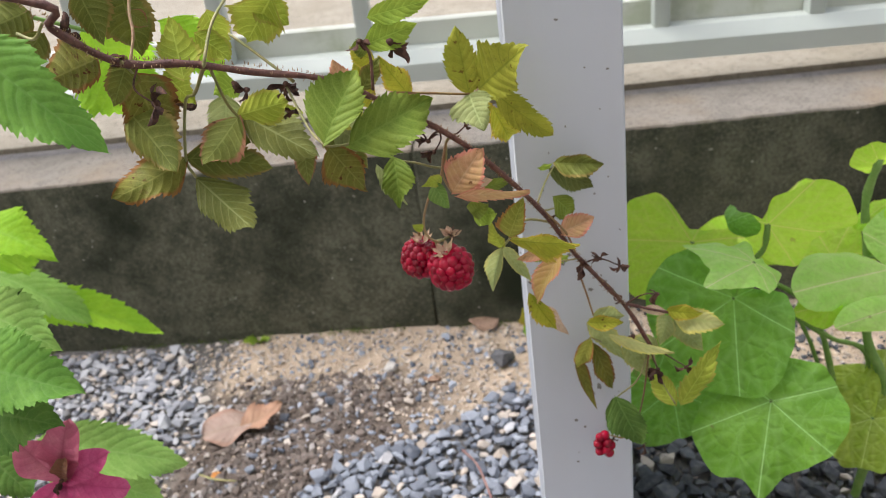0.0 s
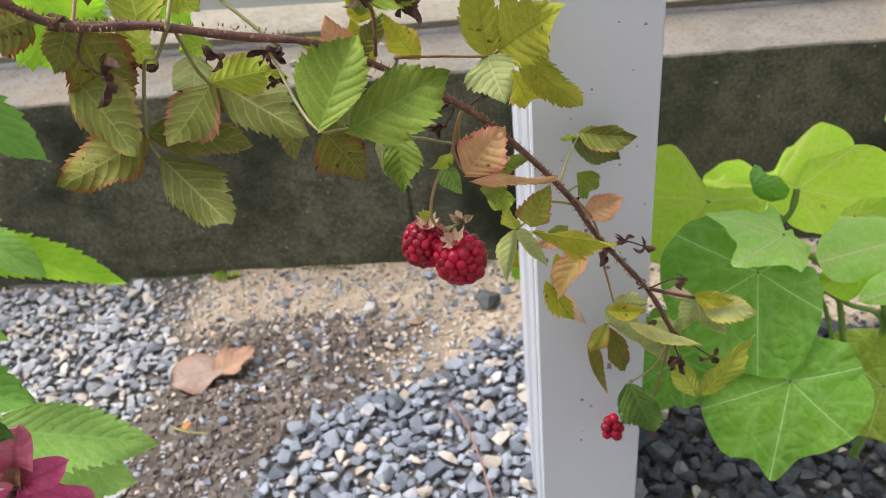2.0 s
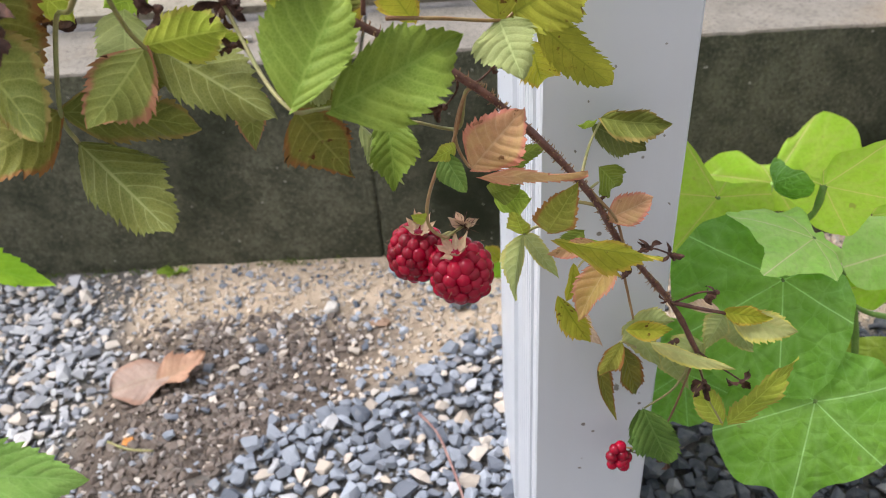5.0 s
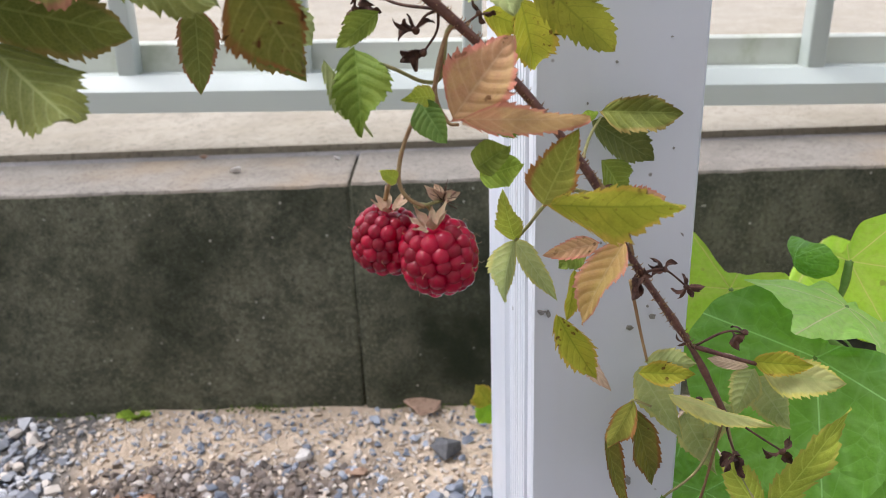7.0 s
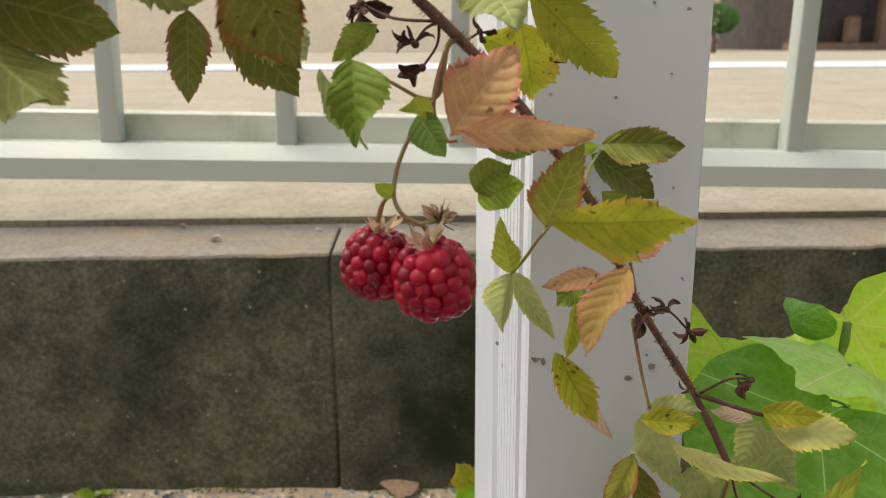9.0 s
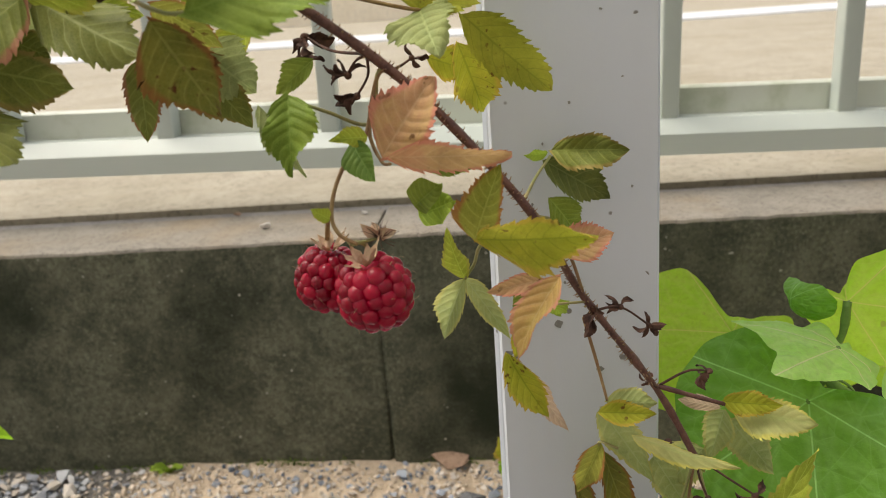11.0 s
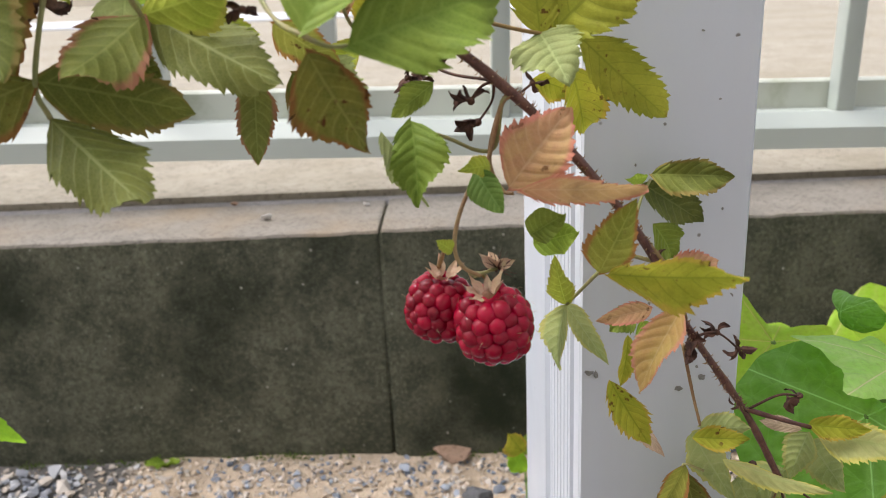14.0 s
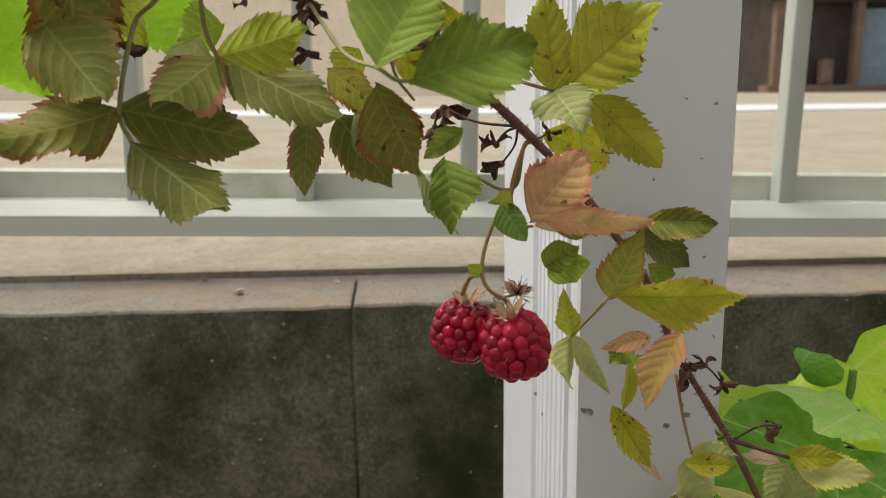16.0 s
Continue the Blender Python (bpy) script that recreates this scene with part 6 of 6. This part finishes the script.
leaflet(s_e, (-0.2572, 0.3100, 0.1740), (-0.2108, 0.3300, 0.1270), (0.7395, -0.3017, 0.6018), 0.0317, M_SHOOT_PALE, fold=14, droop=20, curl=0, twist=0, teeth=11)
s_f = stem("leaf_stalk", shoot, [(-0.2500, 0.2600, 0.4400), (-0.1648, 0.3300, 0.3831)], 0.0011, 0.0008, M_GSTALK)
leaflet(s_f, (-0.1718, 0.3300, 0.3871), (-0.1588, 0.3300, 0.3461), (-0.3103, 0.9455, -0.0986), 0.0408, M_SHOOT_LIGHT, fold=10, droop=15, curl=0, twist=0, teeth=11)
leaflet(s_f, (-0.1445, 0.3400, 0.3833), (-0.1223, 0.3400, 0.3579), (-0.0756, 0.9949, -0.0664), 0.0253, M_SHOOT_LIGHT, fold=10, droop=15, curl=0, twist=0, teeth=11)


# ---- pink flower ----
flower = thing("pink_flower", (-0.19, 0.262, 0), "magenta flower with papery bracts and a dry brown heart", "flower")
FX, FY, FZ = -0.2080, 0.258, 0.2120
fst = stem("flower_stem", flower, [(-0.20, 0.30, -0.01), (-0.212, 0.29, 0.10), (-0.212, 0.27, 0.18), (FX, FY, FZ)], 0.0014, 0.0011, M_REDSTALK)
for k, (dx, dy, dz, w, mm) in enumerate([(-0.0110, -0.002, 0.0235, 0.021, M_PETAL_DUSTY), (0.0125, 0.001, 0.0315, 0.023, M_PETAL_DUSTY), (0.0275, -0.004, 0.0165, 0.016, M_PETAL), (0.0320, -0.006, -0.0015, 0.018, M_PETAL),
                                         (0.0110, 0.0015, 0.0205, 0.009, M_DRY_PETAL), (0.0090, -0.006, 0.0170, 0.010, M_DRY_PETAL), (-0.016, -0.008, -0.012, 0.016, M_PETAL), (0.008, -0.010, -0.014, 0.018, M_PETAL)]):
    leaflet(fst, (FX, FY, FZ), (FX + dx, FY + dy, FZ + dz), (0.15 - 8 * dx, -0.8, 0.4), w * 0.78, mm, fold=22, droop=30, teeth=5, name="bract", ovate=0.62, smooth_rim=True, taper=0.42)
dried_flower(flower, (FX + 0.001, FY - 0.003, FZ + 0.002), 0.008, 90, "flower_heart")

# ---- small growth and litter ----
weed = thing("weed", (-0.28, 0.683, 0), "tiny green weed at the foot of the wall", "weed")
for k in range(9):
    a = k * 0.7 - 0.4
    leaflet(weed, (-0.28, 0.683, 0.001), (-0.28 + 0.016 * math.cos(a), 0.680 - 0.010 * abs(math.sin(a)), 0.004 + 0.007 * abs(math.sin(a * 2))), (0, -0.4, 1), 0.008, M_YELGREEN2, teeth=4, name="weed_leaf")
# moss along the foot of the wall
rnd = random.Random(31)
bm = bmesh.new()
uvl = bm.loops.layers.uv.new("UVMap")
for _ in range(2600):
    x = rnd.uniform(-0.62, 0.16)
    thick = noise.noise(Vector((x * 14, 0, 5))) + noise.noise(Vector((x * 50, 0, 9))) * 0.6 - 0.9 * max(0.0, x + 0.2)
    if thick < rnd.uniform(-0.2, 0.5):
        continue
    c = Vector((x, rnd.uniform(0.6835, 0.6895), soil_height(x, 0.686) + rnd.uniform(-0.001, 0.0045)))
    d = Vector((rnd.gauss(0, 1), rnd.gauss(-0.4, 0.6), abs(rnd.gauss(0.6, 0.8)))).normalized() * rnd.uniform(0.0012, 0.0036)
    s = d.orthogonal().normalized() * rnd.uniform(0.0004, 0.0010)
    f = bm.faces.new([bm.verts.new(c + p) for p in (-s, s, d + s * 0.3, d - s * 0.3)])
    for loop, q in zip(f.loops, ((0, 0), (0, 1), (1, 1), (1, 0))):
        loop[uvl].uv = q
tagged(part("moss", bm, M_MOSS), "patchy green moss along the foot of the wall", "moss", kind="stuff")
seedling = thing("seedling", (-0.001, 0.62, 0), "small yellow-green seedling behind the post", "seedling")
st = stem("seedling_stem", seedling, [(0.004, 0.62, -0.004), (0.003, 0.62, 0.02), (0.001, 0.618, 0.04)], 0.0009, 0.0006, M_GSTALK)
for t, mm in (((-0.010, 0.612, 0.062), M_YELLOW), ((-0.008, 0.612, 0.030), M_SHOOT_LIGHT), ((0.014, 0.620, 0.058), M_YELGREEN2)):
    leaflet(st, (0.001, 0.618, 0.042), t, (0, -1, 0.3), 0.018, mm, teeth=6, name="seedling_leaf")
dead = thing("fallen_leaf", (-0.26, 0.54, 0.006), "curled pink-brown fallen leaf on the gravel", "leaf")
leaflet(dead, (-0.246, 0.549, 0.006), (-0.290, 0.533, 0.006), (0.05, -0.25, 1), 0.036, M_DEADLEAF, fold=8, droop=25, teeth=7, name="blade", smooth_rim=True, taper=0.5)
leaflet(dead, (-0.258, 0.540, 0.007), (-0.224, 0.560, 0.016), (-0.3, -0.5, 1), 0.024, M_DEAD_CURL, fold=20, droop=-35, teeth=6, name="curled_edge")
twig = thing("twig", (-0.05, 0.45, 0.01), "thin reddish dry twig lying on the gravel", "twig")
stem("twig_wood", twig, [(-0.0640, 0.492, 0.010), (-0.052, 0.468, 0.017), (-0.0445, 0.446, 0.016), (-0.037, 0.417, 0.015), (-0.030, 0.38, 0.012)], 0.0010, 0.0007, M_TWIG)
straw = thing("straw", (-0.26, 0.47, 0.01), "dry straw stem on the gravel", "straw")
stem("straw_stem", straw, [(-0.275, 0.482, 0.010), (-0.258, 0.472, 0.013), (-0.240, 0.470, 0.012)], 0.0010, 0.0008, M_STALK)


def lone_stone(at, size, flat, material, label, seed, name="stone"):
    b = rock(random.Random(seed), size, flat)
    ob = part(name, b, material, smooth=False)
    ob.location = (at[0], at[1], at[2] + size * flat * 0.3)
    ob.rotation_euler[2] = seed
    tagged(ob, label, "stone", "loose stones")


lone_stone((-0.137, 0.620, 0), 0.016, 0.6, M_PEBBLE, "pale angular stone on the earth", 61)
lone_stone((-0.096, 0.598, 0), 0.021, 0.4, M_BROWNSTONE, "flat brown stone on the earth", 62)
lone_stone((-0.052, 0.684, 0), 0.036, 0.25, M_BROWNSTONE, "flat reddish slab of stone by the wall", 63)
lone_stone((-0.031, 0.620, 0), 0.028, 0.6, M_DARKSTONE, "dark grey angular stone on the earth", 64)
lone_stone((-0.264, 0.4866, 0), 0.011, 0.8, M_ORANGESTONE, "small orange stone on the gravel", 65)
lone_stone((-0.1885, 0.7335, TOP), 0.0105, 0.6, M_PEBBLE, "small white pebble on the wall top", 66, "pebble")
lone_stone((-0.2255, 0.7795, TOP), 0.0085, 0.6, M_BROWNSTONE, "small tan pebble on the wall top", 67, "pebble")
lone_stone((-0.1125, 0.7635, TOP), 0.0070, 0.6, M_PEBBLE, "small white pebble on the wall top", 68, "pebble")
lone_stone((-0.080, 0.790, TOP - 0.008), 0.009, 0.8, M_DARKSTONE, "dark pebble in the gap behind the wall", 69, "pebble")
lone_stone((-0.160, 0.788, TOP - 0.008), 0.009, 0.7, M_DARKSTONE, "dark pebble in the gap behind the wall", 70, "pebble")

# ---- gravel ----
def gravel_cover(x, y):
    """How thick the crushed stone lies: 1 in the beds, thin over the bare earth between them."""
    wob = 0.035 * noise.noise(Vector((x * 9, y * 9, 3)))
    left = (-0.296 - max(0.0, y - 0.56) * 0.4) - x + wob
    right = (min(0.572, 0.475 + 0.62 * (x + 0.185)) - y) + wob * 1.2
    right = min(right, x + 0.200 + wob)
    wallband = 0.672 - y
    return max(min(1.0, left / 0.035), min(1.0, right / 0.030)) if wallband > 0 else -1


rnd = random.Random(77)
shapes = []
for k in range(10):
    b = rock(random.Random(300 + k), 1.0, rnd.uniform(0.40, 0.75))
    me = bpy.data.meshes.new("gravel_stone")
    b.to_mesh(me)
    b.free()
    me.materials.append(M_STONE)
    shapes.append(me)
gravel = thing("gravel", (0, 0.45, 0), "blue-grey crushed stone gravel over the earth", "gravel", kind="structure")
near, beds = 0, {"gravel_bed": ([], [], M_STONES), "pale_gravel_bed": ([], [], M_STONES_LIGHT), "dark_gravel_bed": ([], [], M_STONES_DARK_SHADED), "sandy_grit": ([], [], M_GRIT), "damp_clods": ([], [], M_CLOD)}


def lay(bed, m, me):
    verts, faces, _ = beds[bed]
    k0 = len(verts)
    verts += [m @ v.co for v in me.vertices]
    faces += [[k0 + i for i in p.vertices] for p in me.polygons]


spots = []
cell = {}
for _ in range(80000):
    x, y = rnd.uniform(-0.80, 0.62), rnd.uniform(0.19, 0.687)
    if min(x + 0.80, 0.62 - x, y - 0.19) < 0.05 + 0.07 * noise.noise(Vector((x * 11, y * 11, 7))) + rnd.uniform(-0.05, 0.03):
        continue
    cov = gravel_cover(x, y)
    size = rnd.choice((0.0075, 0.009, 0.0105, 0.012, 0.014, 0.017)) * rnd.uniform(0.85, 1.15)
    if x > 0.055 and cov > 0.15:
        size *= 1.35
    if x < -0.25:
        size *= 0.86
    if cov < 0.15:
        if rnd.random() > 0.09:
            continue
        size *= rnd.uniform(0.3, 0.7)
    key = (int(x / 0.02), int(y / 0.02))
    if any((x - a) ** 2 + (y - b) ** 2 < (0.29 * (size + s)) ** 2 for i in (-1, 0, 1) for j in (-1, 0, 1) for a, b, s in cell.get((key[0] + i, key[1] + j), ())):
        continue
    cell.setdefault(key, []).append((x, y, size))
    spots.append((x, y, size, cov))
for x, y, size, cov in spots:
    z = soil_height(x, y) + size * rnd.uniform(0.12, 0.34) + (0.002 if cov > 0.6 else 0)
    m = Matrix.LocRotScale((x, y, z), Euler((rnd.uniform(-0.5, 0.5), rnd.uniform(-0.5, 0.5), rnd.uniform(0, 6.28))), [size * rnd.uniform(0.9, 1.15), size, size * rnd.uniform(0.8, 1.1)])
    me = rnd.choice(shapes)
    if near < 300 and -0.21 < x < 0.06 and 0.37 < y < 0.52 and cov > 0.15:
        near += 1
        ob = new("gravel_stone", me)
        ob.matrix_world = m
        own(ob, gravel)
    else:
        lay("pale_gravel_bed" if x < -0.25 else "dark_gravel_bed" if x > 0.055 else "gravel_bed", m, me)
# second, lower layer of small chips between the stones
for _ in range(15000):
    x, y = rnd.uniform(-0.62, 0.45), rnd.uniform(0.30, 0.685)
    bare = gravel_cover(x, y) < 0.1
    if bare and abs(x + 0.215) < 0.085 and y < 0.59 and rnd.random() > 0.12:
        continue
    s = rnd.uniform(0.0020, 0.0058)
    m = Matrix.LocRotScale((x, y, soil_height(x, y) + s * 0.25), Euler((rnd.uniform(-1, 1), rnd.uniform(-1, 1), rnd.uniform(0, 6.28))), (s, s, s))
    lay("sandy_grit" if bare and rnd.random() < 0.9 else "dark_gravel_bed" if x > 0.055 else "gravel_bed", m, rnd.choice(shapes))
for _ in range(5200):
    x, y = rnd.uniform(-0.32, -0.10), rnd.uniform(0.36, 0.615)
    if gravel_cover(x, y) > 0.1 or abs(x + 0.205 - 0.10 * (y - 0.56)) > rnd.uniform(0.03, 0.10):
        continue
    s = rnd.choice((0.003, 0.004, 0.005, 0.007, 0.010)) * rnd.uniform(0.8, 1.2)
    m = Matrix.LocRotScale((x, y, soil_height(x, y) + s * 0.05), Euler((rnd.uniform(-1, 1), rnd.uniform(-1, 1), rnd.uniform(0, 6.28))), (s, s, s))
    lay("damp_clods", m, rnd.choice(shapes))
for name, (verts, faces, material) in beds.items():
    me = bpy.data.meshes.new(name)
    me.from_pydata(verts, [], faces)
    me.materials.append(material)
    tagged(own(new(name, me), gravel), "far and small gravel stones", kind="stuff")
